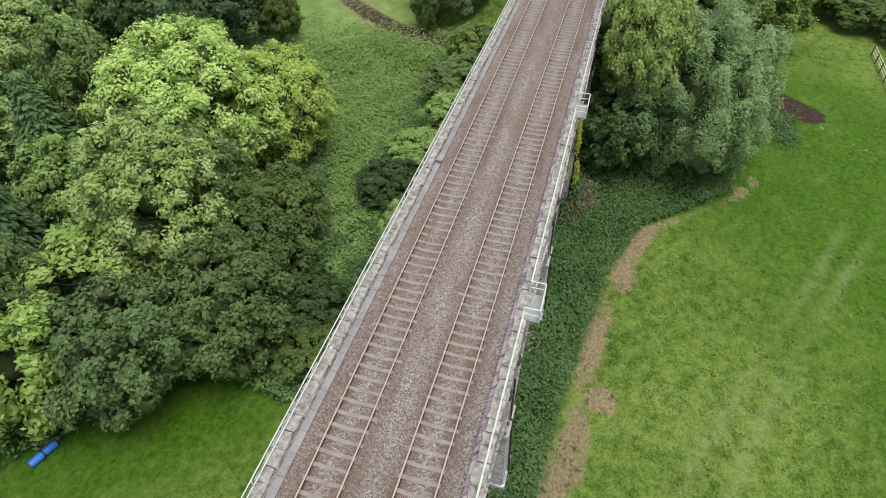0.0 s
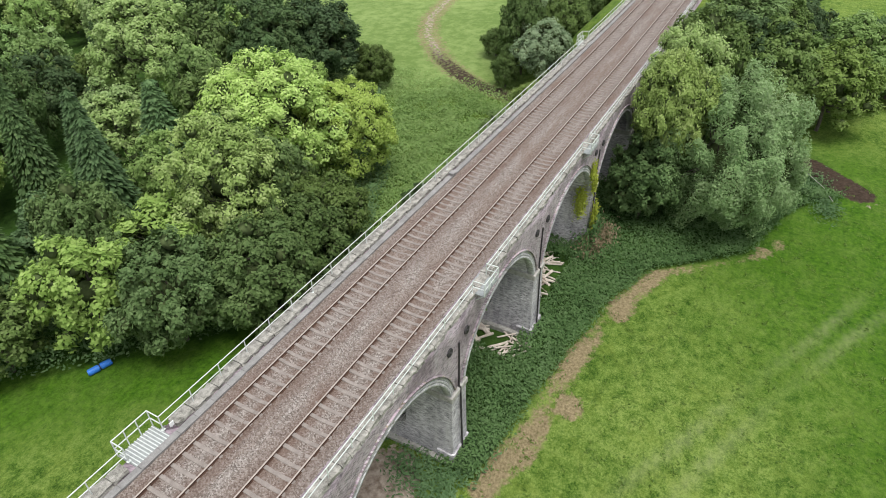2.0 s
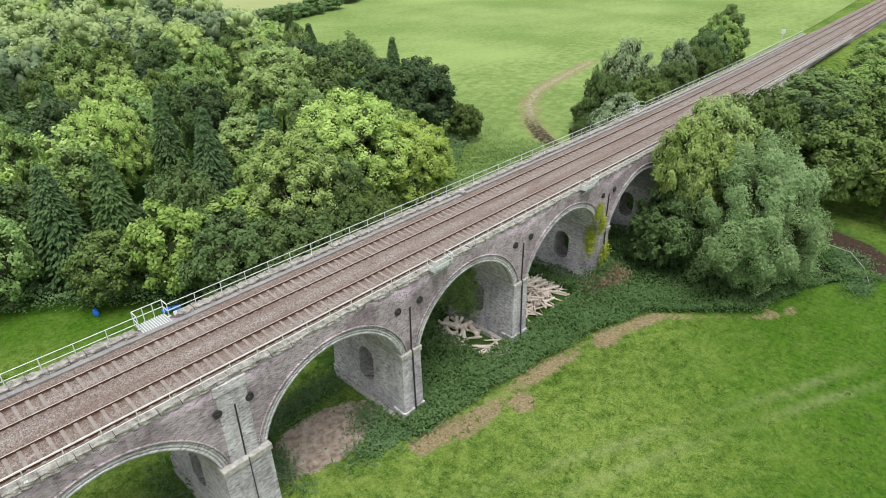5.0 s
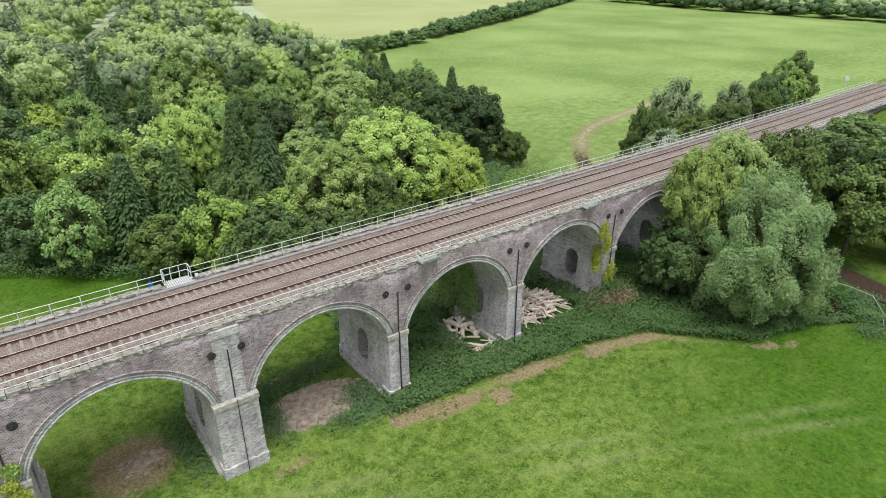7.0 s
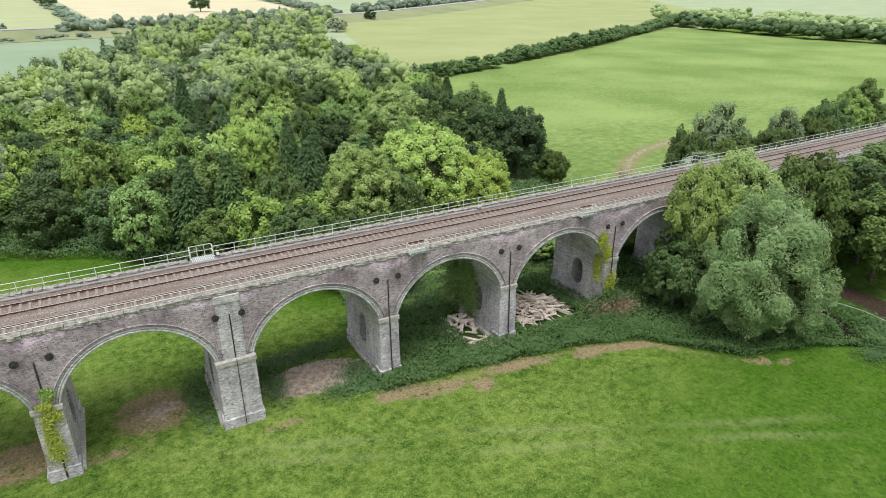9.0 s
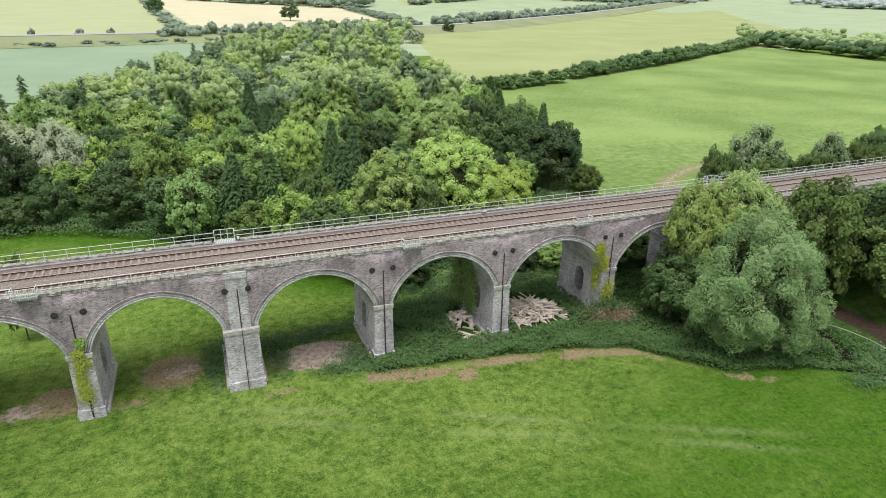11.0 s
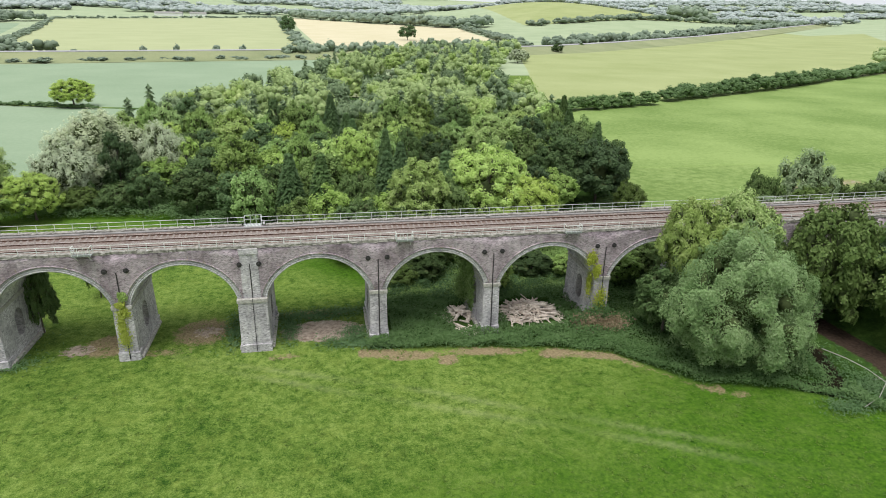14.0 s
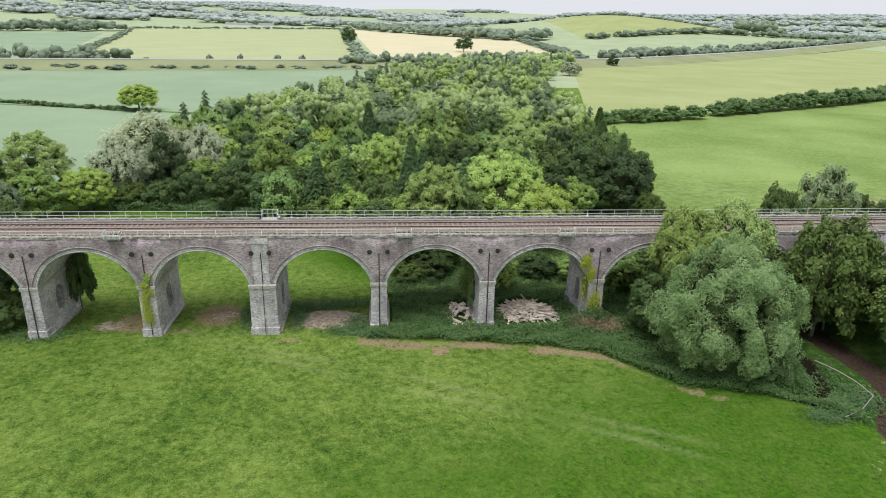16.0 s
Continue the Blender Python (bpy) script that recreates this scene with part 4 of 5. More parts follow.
def tree_kind(key, mat, h, r, base, clumps, sprays, length, width, seed=0, conifer=False, **more):
    if conifer:
        v, a, b, C = conifer_data(seed, h, r, clumps, sprays, length)
    else:
        v, a, b, C = crown_data(seed, h, r, base, clumps, sprays, length, width, **more)
    # hearts get the painted inner shade, sprays the leaf colour
    crown = np_mesh("crown", v, [a, b], [mat, M_INNER_SHADE])
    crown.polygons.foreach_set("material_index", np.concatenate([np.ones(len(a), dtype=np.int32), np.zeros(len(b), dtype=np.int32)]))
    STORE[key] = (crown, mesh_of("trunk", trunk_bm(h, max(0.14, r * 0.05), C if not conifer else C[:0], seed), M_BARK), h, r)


def plant(key, x, y, h, r, name, label, turn=0.0, group="", sink=0.0):
    crown, trunk, h0, r0 = STORE[key]
    t = thing(name, label, "bush" if "bush" in name else "tree", group, at=(x, y, float(height(x, y)) - sink))
    t.rotation_euler = (0, 0, turn)
    t.scale = (r / r0, r / r0, h / h0)
    hang("crown", crown, t)
    hang("trunk", trunk, t)
    return t


# kinds of tree, each grown once
tree_kind("willow", L_WILLOW, 14, 8, 0.3, 44, 120000, 0.27, 0.095, 21, droop=-0.6, rise=1.5, csize=0.265, gap=1.55, open_=0.1, belly=0.42)
tree_kind("lime", L_LIME, 14, 6.5, 0.8, 90, 42000, 0.31, 0.18, 22, csize=0.215)
tree_kind("ash", L_ASH, 15, 5.2, 1.6, 84, 26000, 0.32, 0.18, 23, open_=0.16, csize=0.22)
tree_kind("tall_ash", L_ASH, 15, 5.2, 5.6, 70, 26000, 0.32, 0.18, 36, open_=0.16, csize=0.24)
tree_kind("midgreen", L_MID, 12, 5, 0.5, 75, 17000, 0.40, 0.24, 24, csize=0.235)
tree_kind("midgreen2", L_MID, 12, 5, 0.5, 65, 17000, 0.40, 0.24, 25, csize=0.25)
tree_kind("darkround", L_DARK, 11, 5, 0.4, 70, 17000, 0.40, 0.24, 26, csize=0.235)
tree_kind("silver", L_SILVER, 13, 6, 0.5, 80, 28000, 0.36, 0.16, 27, droop=-0.2, rise=1.5, csize=0.23)
tree_kind("sallow", L_SALLOW, 11, 5, 0.3, 70, 14000, 0.42, 0.20, 35, rise=1.3, csize=0.24)
tree_kind("hawthorn", L_HAW, 8, 4.5, 0.1, 75, 18000, 0.33, 0.20, 28, csize=0.22)
tree_kind("spruce", L_CONIFER, 14, 3.4, 15, 17, 6000, 0.72, 0, 29, conifer=True)
tree_kind("wood_a", L_MID, 11, 4.6, 0.3, 46, 7600, 0.46, 0.28, 31, fine=False, csize=0.28)
tree_kind("wood_b", L_DARK, 11, 4.6, 0.3, 44, 7600, 0.46, 0.28, 32, fine=False, csize=0.28)
tree_kind("wood_c", L_LIME, 10, 4.2, 0.3, 44, 6600, 0.46, 0.28, 33, fine=False, csize=0.28)
tree_kind("wood_d", L_ASH, 11, 4.2, 0.3, 44, 6600, 0.46, 0.28, 34, fine=False, csize=0.28)

# ---- trees that stand out singly
plant("willow", 48.9, -12.9, 13.2, 8.1, "willow_tree", "large silvery green willow in full leaf by the stream")
plant("tall_ash", 46.2, -8.2, 16.0, 3.7, "ash_tree", "tall yellow-green ash leaning up beside the viaduct", 1.1)
plant("tall_ash", 51.6, -8.2, 16.6, 4.2, "ash_tree", "tall yellow-green ash between viaduct and willow", 2.3)
plant("darkround", 44.6, -7.4, 9.4, 3.9, "alder_tree", "mid green alder under the taller trees by the arch", 0.7)
plant("lime", 32.5, 26.0, 14.6, 7.2, "lime_tree", "broad bright yellow-green lime tree at the wood's edge")
plant("ash", 21.5, 21.6, 14.6, 5.0, "ash_tree", "pale leaved ash tree with bare twigs showing inside", 2.0)
plant("hawthorn", 12.0, 18.6, 9.2, 4.6, "hawthorn_bush", "yellow-green hawthorn bush at the wood's edge", 0.4)
plant("hawthorn", 16.6, 14.4, 9.0, 4.6, "hawthorn_bush", "dense dark green hawthorn bush beside the viaduct", 0.9)
plant("hawthorn", 22.5, 15.2, 8.0, 4.2, "hawthorn_bush", "dense dark green hawthorn bush beside the viaduct", 2.2)
plant("hawthorn", 27.5, 16.8, 7.5, 4.0, "hawthorn_bush", "mid green hawthorn bush below the lime tree", 3.0)
plant("lime", 38.0, 21.5, 11.0, 5.2, "maple_tree", "light green field maple beside the lime tree", 1.7)
plant("hawthorn", 12.6, 28.0, 11.0, 4.2, "sycamore_tree", "blue-green sycamore inside the wood's edge", 1.0)
plant("spruce", 2.6, 33.5, 12.5, 3.6, "spruce_tree", "dark spruce with drooping branches in the wood", 1.9)
plant("spruce", 17.6, 31.6, 13.0, 3.4, "spruce_tree", "dark olive spruce behind the hawthorns", 0.8)
plant("spruce", 7.5, 32.5, 12.5, 3.4, "spruce_tree", "dark spruce with drooping branches in the wood")
plant("spruce", 20.5, 37.5, 13.0, 3.2, "spruce_tree", "olive-green spruce with layered branches in the wood", 1.0)
plant("lime", 13.5, 49.0, 13.5, 4.8, "lime_tree", "bright yellow-green lime tree among darker trees", 1.4)
plant("ash", 40.5, 53.5, 16.0, 6.5, "ash_tree", "tall pale ash with visible branches above the wood", 0.3)
plant("darkround", 62.5, 46.5, 11.5, 4.8, "oak_tree", "dark green oak at the corner of the wood", 4.0)
plant("spruce", 61.5, 51.0, 13.6, 3.0, "spruce_tree", "dark pointed spruce at the corner of the wood", 2.0)
plant("spruce", 54.5, 53.5, 12.0, 3.2, "spruce_tree", "dark pointed spruce behind the wood's edge", 0.5)
plant("darkround", 57.5, 40.5, 12.5, 6.5, "oak_tree", "dark green oak at the corner of the wood", 0.2)
plant("darkround", 50.5, 42.5, 14.0, 6.2, "oak_tree", "dark green oak in the wood", 1.2)
plant("midgreen", 47.5, 36.5, 8.5, 4.2, "hawthorn_bush", "grey-green bush behind the lime tree", 2.8)
plant("hawthorn", 60.8, 33.8, 6.5, 3.0, "hawthorn_bush", "low olive bush at the corner of the wood", 2.0)
plant("silver", -33.0, 60.5, 15.0, 8.6, "white_willow_tree", "large pale silver-grey willow in front of the wood", 0.6)
plant("silver", -36.5, 54.0, 11.0, 6.0, "white_willow_tree", "pale silver-grey willow in front of the wood", 2.6)
plant("silver", -22.5, 60.5, 12.5, 5.0, "white_willow_tree", "silvery green willow beside the larger one", 4.0)
plant("midgreen2", -45.5, 40.0, 8.5, 4.6, "alder_tree", "fresh green alder at the wood's edge", 0.9)
plant("lime", -39.0, 44.0, 8.0, 4.4, "maple_tree", "bright yellow-green maple at the wood's edge", 0.5)
plant("midgreen2", -58.0, 46.0, 13.5, 5.5, "poplar_tree", "olive-green poplar at the wood's edge", 1.3)
plant("hawthorn", -27.0, 47.0, 5.0, 4.0, "hawthorn_bush", "low green hawthorn below the silver willows", 1.3)
plant("hawthorn", -33.0, 47.5, 4.5, 3.6, "hawthorn_bush", "low green hawthorn below the silver willows", 2.3)
plant("lime", 28.9, 6.6, 5.2, 2.2, "elder_bush", "yellow-green elder bush behind the log heap", 2.9)
for i, (x, y, h, r) in enumerate([(35.2, 10.5, 3.6, 3.2), (40.5, 9.5, 3.4, 3.0), (45.8, 7.4, 5.0, 3.4), (51.0, 8.0, 6.0, 4.0), (20.6, 11.2, 4.2, 3.2), (17.0, 9.6, 3.2, 2.6), (57.5, 8.5, 6.5, 3.8)]):
    plant("midgreen" if x > 40 else "hawthorn" if i % 2 else "darkround", x, y, h, r, "bramble_bush", "dark green thicket in the shade behind the arches" if x < 40 else "fresh green thicket on the bank behind the arches", i * 1.7, "thickets behind the arches")
plant("ash", -50.0, 50.0, 14.0, 6.0, "poplar_tree", "olive-green poplar at the wood's edge", 3.3)
plant("sallow", -48.0, 33.0, 8.5, 4.0, "sallow_bush", "grey-green sallow bush behind the viaduct", 1.8)
plant("hawthorn", -44.0, 26.0, 7.5, 3.8, "hawthorn_bush", "dark hawthorn bush behind the arches", 0.2)
plant("hawthorn", -22.9, 3.2, 8.3, 2.0, "ivy_bush", "dark ivy-covered thicket under the arch", 1.2)
plant("hawthorn", -29.0, -1.5, 4.0, 2.8, "bramble_bush", "tangled bramble thicket against the pier", 2.2)
plant("darkround", -31.0, 3.5, 8.5, 4.2, "elder_bush", "dark elder thicket under the arch", 0.6)
plant("hawthorn", -19.6, 11.5, 9.5, 1.7, "ivy_bush", "ivy-covered stem behind the pier", 0.6)

# trees that close the view beyond the willow, on the bank and along the line
for i, (kd, x, y, h, r) in enumerate([
        ("hawthorn", 63.5, -8.0, 15.3, 5.6), ("darkround", 70.5, -12.0, 14.0, 5.5), ("midgreen2", 76.5, -9.5, 15.0, 5.8), ("midgreen", 83.0, -12.5, 13.5, 5.5),
        ("midgreen", 73.5, -21.5, 11.0, 5.0), ("midgreen", 69.5, -14.5, 13.5, 5.6), ("darkround", 61.5, -4.8, 8.0, 4.0), ("midgreen2", 80.0, -22.5, 12.0, 5.5), ("darkround", 90.0, -16.0, 12.5, 5.5), ("midgreen", 98.0, -12.0, 13.5, 5.2),
        ("midgreen2", 107.0, -11.0, 13.5, 5.0), ("darkround", 66.0, -2.0 - 4.5, 9.0, 4.0), ("midgreen", 58.0, -8.0, 8.5, 3.5), ("midgreen2", 115.0, -9.0, 13.0, 5.0), ("darkround", 124.0, -8.0, 13.0, 5.0),
        ("hawthorn", 88.0, -29.0, 6.0, 5.0), ("hawthorn", 84.0, -35.0, 4.0, 5.0), ("hawthorn", 79.5, -39.5, 3.6, 4.0), ("darkround", 96.0, -27.0, 9.0, 5.5)]):
    plant(kd, x, y, max(3.0, h - float(height(x, y))), r, "alder_tree" if h > 7 else "hawthorn_bush", "mid green alder in the belt beside the line" if h > 7 else "low dark hawthorn bush by the meadow", i * 1.3, "trees beside the line")
for i, (kd, x, y, h, r) in enumerate([
        ("sallow", 72.0, 13.5, 7.5, 4.4), ("hawthorn", 74.5, 17.5, 10.5, 3.8), ("hawthorn", 69.0, 17.5, 3.6, 2.2), ("hawthorn", 79.0, 13.0, 9.0, 4.2), ("sallow", 82.5, 18.5, 13.0, 4.6), ("hawthorn", 91.0, 14.5, 9.5, 4.0),
        ("sallow", 97.5, 17.5, 11.0, 4.0), ("hawthorn", 104.0, 15.5, 10.0, 4.2), ("darkround", 111.0, 17.5, 12.0, 4.5), ("midgreen", 119.0, 18.5, 12.5, 4.8), ("hawthorn", 89.0, 21.0, 9.0, 4.0), ("hawthorn", 80.0, 24.0, 3.0, 2.6), ("midgreen2", 128.0, 21.0, 13.0, 5.0)]):
    plant(kd, x, y, max(3.0, h + 1.5 - float(height(x, y))), r, "hawthorn_bush" if h < 11 else "sallow_tree", "rounded green bush on the bank behind the line", i * 2.1, "bushes along the line")

# ---- the wood
WOOD = [(24, 18), (40, 31), (52, 40), (61, 45), (72, 84), (78, 118), (84, 186), (99, 268), (140, 396), (190, 500), (170, 520), (95, 470), (32, 345), (6, 262), (-14, 196), (-30, 162), (-42, 128), (-43, 105), (-39, 80), (-36, 60), (-32, 50), (-22, 46), (-9, 38), (4, 26), (8, 22), (16, 18)]


def inside(x, y, poly):
    c = False
    for (ax, ay), (bx, by) in zip(poly, poly[1:] + poly[:1]):
        if (ay > y) != (by > y) and x < (bx - ax) * (y - ay) / (by - ay) + ax:
            c = not c
    return c


taken = [(o.location.x, o.location.y, o.scale.x * 3.2) for o in scene.objects if o.type == "EMPTY" and ("tree" in o.name or "bush" in o.name)]
rs = random.Random(77)
near_wood, far_wood = [], []
cell = {}
RIDE = [(22, 190), (30.3, 213.5), (44, 260), (72, 342), (108, 440), (135, 500)]
for _ in range(26000):
    y = 14 + 630 * rs.random() ** 1.6
    x = rs.uniform(-64, 255)
    if not inside(x, y, WOOD) or (y > 185 and to_line(np.array([x]), np.array([y]), RIDE)[0] < 8.0):
        continue
    gap = 5.7 if y < 75 else 6.8 if y < 150 else 8.8
    key = (int(x // 9), int(y // 9))
    if any((x - a) ** 2 + (y - b) ** 2 < gap * gap for i in (-1, 0, 1) for j in (-1, 0, 1) for a, b in cell.get((key[0] + i, key[1] + j), ())):
        continue
    if y < 80 and any((x - a) ** 2 + (y - b) ** 2 < (c + 1.4) ** 2 for a, b, c in taken):
        continue
    cell.setdefault(key, []).append((x, y))
    (near_wood if y < 105 else far_wood).append((x, y))
for x, y in near_wood:
    q = rs.random()
    kd = "spruce" if q < 0.10 else "wood_a" if q < 0.48 else "wood_b" if q < 0.72 else "wood_c" if q < 0.86 else "wood_d"
    if y > 85 and x > 5 and rs.random() < 0.22:
        kd = "spruce"
    if kd == "spruce" and x < -4:
        kd = "wood_d"
    if kd in ("wood_c", "wood_d") and y < np.interp(x, [-40, -22, -9, 4, 16, 40, 62], [62, 56, 50, 40, 32, 40, 60]):
        kd = rs.choice(("wood_a", "wood_b", "wood_b")) if x > 8 else "wood_b"
    h = rs.uniform(7.6, 13.0)
    lab = {"spruce": ("spruce_tree", "dark green spruce in the wood"), "wood_a": ("maple_tree", "mid green broadleaved tree in the wood"), "wood_b": ("oak_tree", "dark green broadleaved tree in the wood"),
           "wood_c": ("lime_tree", "fresh yellow-green tree in the wood"), "wood_d": ("ash_tree", "pale green ash in the wood")}[kd]
    r = rs.uniform(3.2, 4.9) if kd != "spruce" else rs.uniform(2.8, 3.8)
    plant(kd, x, y, h * (1.12 if kd == "spruce" else 1), r, lab[0], lab[1], rs.uniform(0, 6.28), "trees of the wood")

rv = []
for i, (x, y) in enumerate(RIDE):
    ax, ay = RIDE[max(i - 1, 0)]
    bx, by = RIDE[min(i + 1, len(RIDE) - 1)]
    d = Vector((bx - ax, by - ay)).normalized()
    for q in (-5.5, 5.5):
        rv.append((x - d.y * q, y + d.x * q, float(height(x, y)) + 0.5))
tagged(new("ride", np_mesh("ride", rv, [np.array([(2 * i, 2 * i + 2, 2 * i + 3, 2 * i + 1) for i in range(len(RIDE) - 1)])], M_VERGE)), "pale dry grass ride through the wood", "track", kind="structure")

# crowns too far off to tell apart: one mesh a stand
FAR = [crown_data(90 + i, 10, 5, 0.2, 20, 700, 0.75, 0.5, fine=False, csize=0.36, open_=-0.55)[:3] for i in range(5)]
TINY = [crown_data(290 + i, 10, 5, 0.1, 7, 16, 1.6, 1.1, fine=False, csize=0.5, open_=-1.1)[:3] for i in range(5)]
SMALL = [crown_data(190 + i, 10, 5, 0.1, 10, 60, 1.5, 1.0, fine=False, csize=0.46, open_=-0.9)[:3] for i in range(5)]
CONF = [conifer_data(95 + i, 12, 3.0, 9, 260, 1.5)[:3] for i in range(2)]


def stand(name, spots, material, label, category="woodland"):
    """Many crowns joined into one mesh. Spots: x, y, height, radius, conifer or not."""
    V, T, Q, o = [], [], [], 0
    rs2 = random.Random(len(spots))
    for x, y, h, r, con in spots:
        v, a, b = (CONF if con else TINY if x * x + y * y > 1200000 else SMALL if y > 380 or r < 2 or x * x + y * y > 160000 else FAR)[rs2.randrange(2 if con else 5)]
        t = rs2.uniform(0, 6.28)
        s = np.array([[math.cos(t), -math.sin(t), 0], [math.sin(t), math.cos(t), 0], [0, 0, 1]])
        w = (v @ s.T) * np.array([r / 5 if not con else r / 3, r / 5 if not con else r / 3, h / (12 if con else 10)]) + np.array([x, y, float(height(x, y)) - 0.1])
        V.append(w)
        for arr in (a, b):
            (T if arr.shape[1] == 3 else Q).append(arr + o)
        o += len(w)
    faces = ([np.concatenate(T)] if T else []) + ([np.concatenate(Q)] if Q else [])
    return tagged(new(name, np_mesh(name, np.concatenate(V), faces, material)), label, category, kind="stuff")


groups = {0: [], 1: [], 2: []}
for x, y in far_wood:
    g2 = rs.choice((0, 0, 0, 1, 1, 1, 1, 2))
    con = g2 == 1 and rs.random() < 0.55
    groups[g2].append((x, y, rs.uniform(8.5, 12.5), rs.uniform(4.2, 6.2) if not con else 3.2, con))
stand("far_wood_mid", groups[0], L_WOOD_HAZED, "far stretch of mid green broadleaved wood")
stand("far_wood_dark", groups[1], L_FIR_HAZED, "far stretch of dark mixed conifer wood")
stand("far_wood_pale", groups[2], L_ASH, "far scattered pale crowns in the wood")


def hedge(name, line, h, r, material, label, step=None, jitter=0.8, skip=()):
    spots, k3 = [], random.Random(len(line) * 7 + int(h * 10))
    for (ax, ay), (bx, by) in zip(line[:-1], line[1:]):
        n = max(1, int(math.hypot(bx - ax, by - ay) / (step or r * 0.9)))
        for i in range(n):
            t = (i + k3.random() * 0.6) / n
            spots.append((ax + (bx - ax) * t + k3.uniform(-jitter, jitter), ay + (by - ay) * t + k3.uniform(-jitter, jitter), h * k3.uniform(0.65, 1.2), r * k3.uniform(0.75, 1.25), False))
    return stand(name, spots, material, label, "hedge")


hedge("hedge_pasture", [(92, 152), (112, 158), (139, 168)], 5.5, 4.0, L_DARK, "tall dark green hedge between two fields", 2.6)
hedge("hedge_pasture_east", [(148, 176), (222, 212), (300, 258), (388, 306)], 7.0, 5.0, L_DARK, "tall dark green hedge between two fields", 3.0)
hedge("belt_pasture", [(396, 312), (386, 262), (380, 205), (388, 150), (400, 70)], 10.0, 7.0, L_DARK, "belt of dark trees along the end of the pasture", 3.6, 5)
hedge("wood_pasture", [(440, 345), (425, 262), (420, 205), (428, 150), (440, 70)], 12.0, 9.0, L_WOOD_HAZED, "wood of mixed trees behind the pasture", 2.2, 32)
hedge("hedge_green", [(-330, 222), (-210, 203), (-133, 190), (-95, 176), (-66, 166)], 1.9, 1.6, L_DARK, "low clipped dark hedge between crop fields", 1.6, 0.3)
hedge("hedge_road_west", [(-420, 340), (-300, 368), (-218, 388), (-165, 402)], 12.0, 7.0, L_FAR_HAZED, "dense hedge trees along the road", 6, 5)
hedge("hedge_road_bank", [(-290, 322), (-200, 342), (-90, 370), (30, 402)], 3.2, 4.0, L_FAR_HAZED, "sparse scrub on the road bank", 10, 6)
hedge("hedge_road_top", [(-152, 400), (-97, 412), (-30, 430)], 7.0, 3.4, L_FAR_HAZED, "row of small trees along the road", 21, 2)
hedge("hedge_road_east", [(232, 540), (318, 618), (420, 705), (554, 822), (800, 1025), (1246, 1400)], 14.0, 9.0, L_FAR_HAZED, "tree belt along the road", 8, 6)
hedge("scrub_road", [(-12, 408), (40, 428), (80, 455), (150, 500)], 11.0, 6.0, L_FAR_HAZED, "scrubby wood beside the road", 4.5, 9)
hedge("hedge_lane", [(0, 470), (-30, 840), (-85, 1600)], 6.0, 7.0, L_FAR_HAZED, "hedge between crop fields", 16, 3)
hedge("hedge_ripe", [(205, 530), (240, 800), (262, 1090)], 8.0, 8.0, L_FAR_HAZED, "hedge beside the ripe field", 11, 6)
hedge("hedge_crop_west", [(-212, 400), (-330, 800), (-480, 1280)], 5.0, 6.0, L_FAR_HAZED, "hedge between two crop fields", 12, 3)
hedge("hedge_rape", [(-480, 1285), (-280, 1450), (-85, 1605)], 6.0, 7.0, L_FAR_HAZED, "far hedge at the head of a field", 10, 3)
hedge("wood_ripe", [(-60, 1640), (100, 1380), (262, 1110), (330, 1150)], 20.0, 15.0, L_FAR_HAZED, "dark wood behind the ripe field", 6, 26)
hedge("wood_west", [(-1100, 930), (-800, 980), (-620, 1060), (-470, 1180)], 19.0, 13.0, L_FAR_HAZED, "dark wood beyond the far fields", 3.4, 40)
hedge("hedge_hill", [(390, 1115), (600, 1180), (860, 1240), (1100, 1360)], 13.0, 12.0, L_FAR_HAZED, "hedgerow trees at the foot of the hill field", 10, 10)
hedge("clump_hill", [(830, 1330), (900, 1400), (960, 1440)], 30.0, 18.0, L_FAR_HAZED, "clump of tall dark trees on the hillside", 9, 20)
hedge("hedge_hill_top", [(430, 1660), (600, 1690), (840, 1650)], 12.0, 14.0, L_HILL_HAZED, "far trees along the top of the hill field", 10, 12)
k4 = random.Random(9)
spots = []
for band in (1800, 2000, 2250, 2500, 2750, 3000, 3300, 3600):
    for _ in range(int(band * 0.34)):
        a, d = k4.uniform(math.radians(30), math.radians(146)), band + k4.uniform(-45, 45)
        if math.sin(a * 9 + band * 0.9) + 0.8 * math.sin(a * 23 + band * 1.7) < -0.45:
            continue
        spots.append((d * math.cos(a), d * math.sin(a), k4.uniform(13, 22), k4.uniform(14, 26), False))
stand("far_hill_woods", spots, L_HILL_HAZED, "far woods and hedgerows on low hills")
for i, (x, y, h, r, nm, lab) in enumerate([(-75.5, 172, 9.5, 7.2, "oak_tree", "lone round olive oak in the hedge"), (109, 682, 17, 12, "oak_tree", "lone dark oak on the slope"), (214, 476, 9, 6, "oak_tree", "lone dark oak beside the road"), (262, 538, 6, 4, "oak_tree", "small round oak beside the road"),
                                           (-31, 840, 24, 11, "oak_tree", "dark tree at the field corner"), (144, 368, 9, 7, "white_willow_tree", "pale round willow at the wood's end"), (152, 384, 8, 6, "white_willow_tree", "pale round willow beside its larger neighbour")]):
    plant("silver" if "willow" in nm else "wood_b" if y > 300 else "lime", x, y, h, r, nm, lab, i)

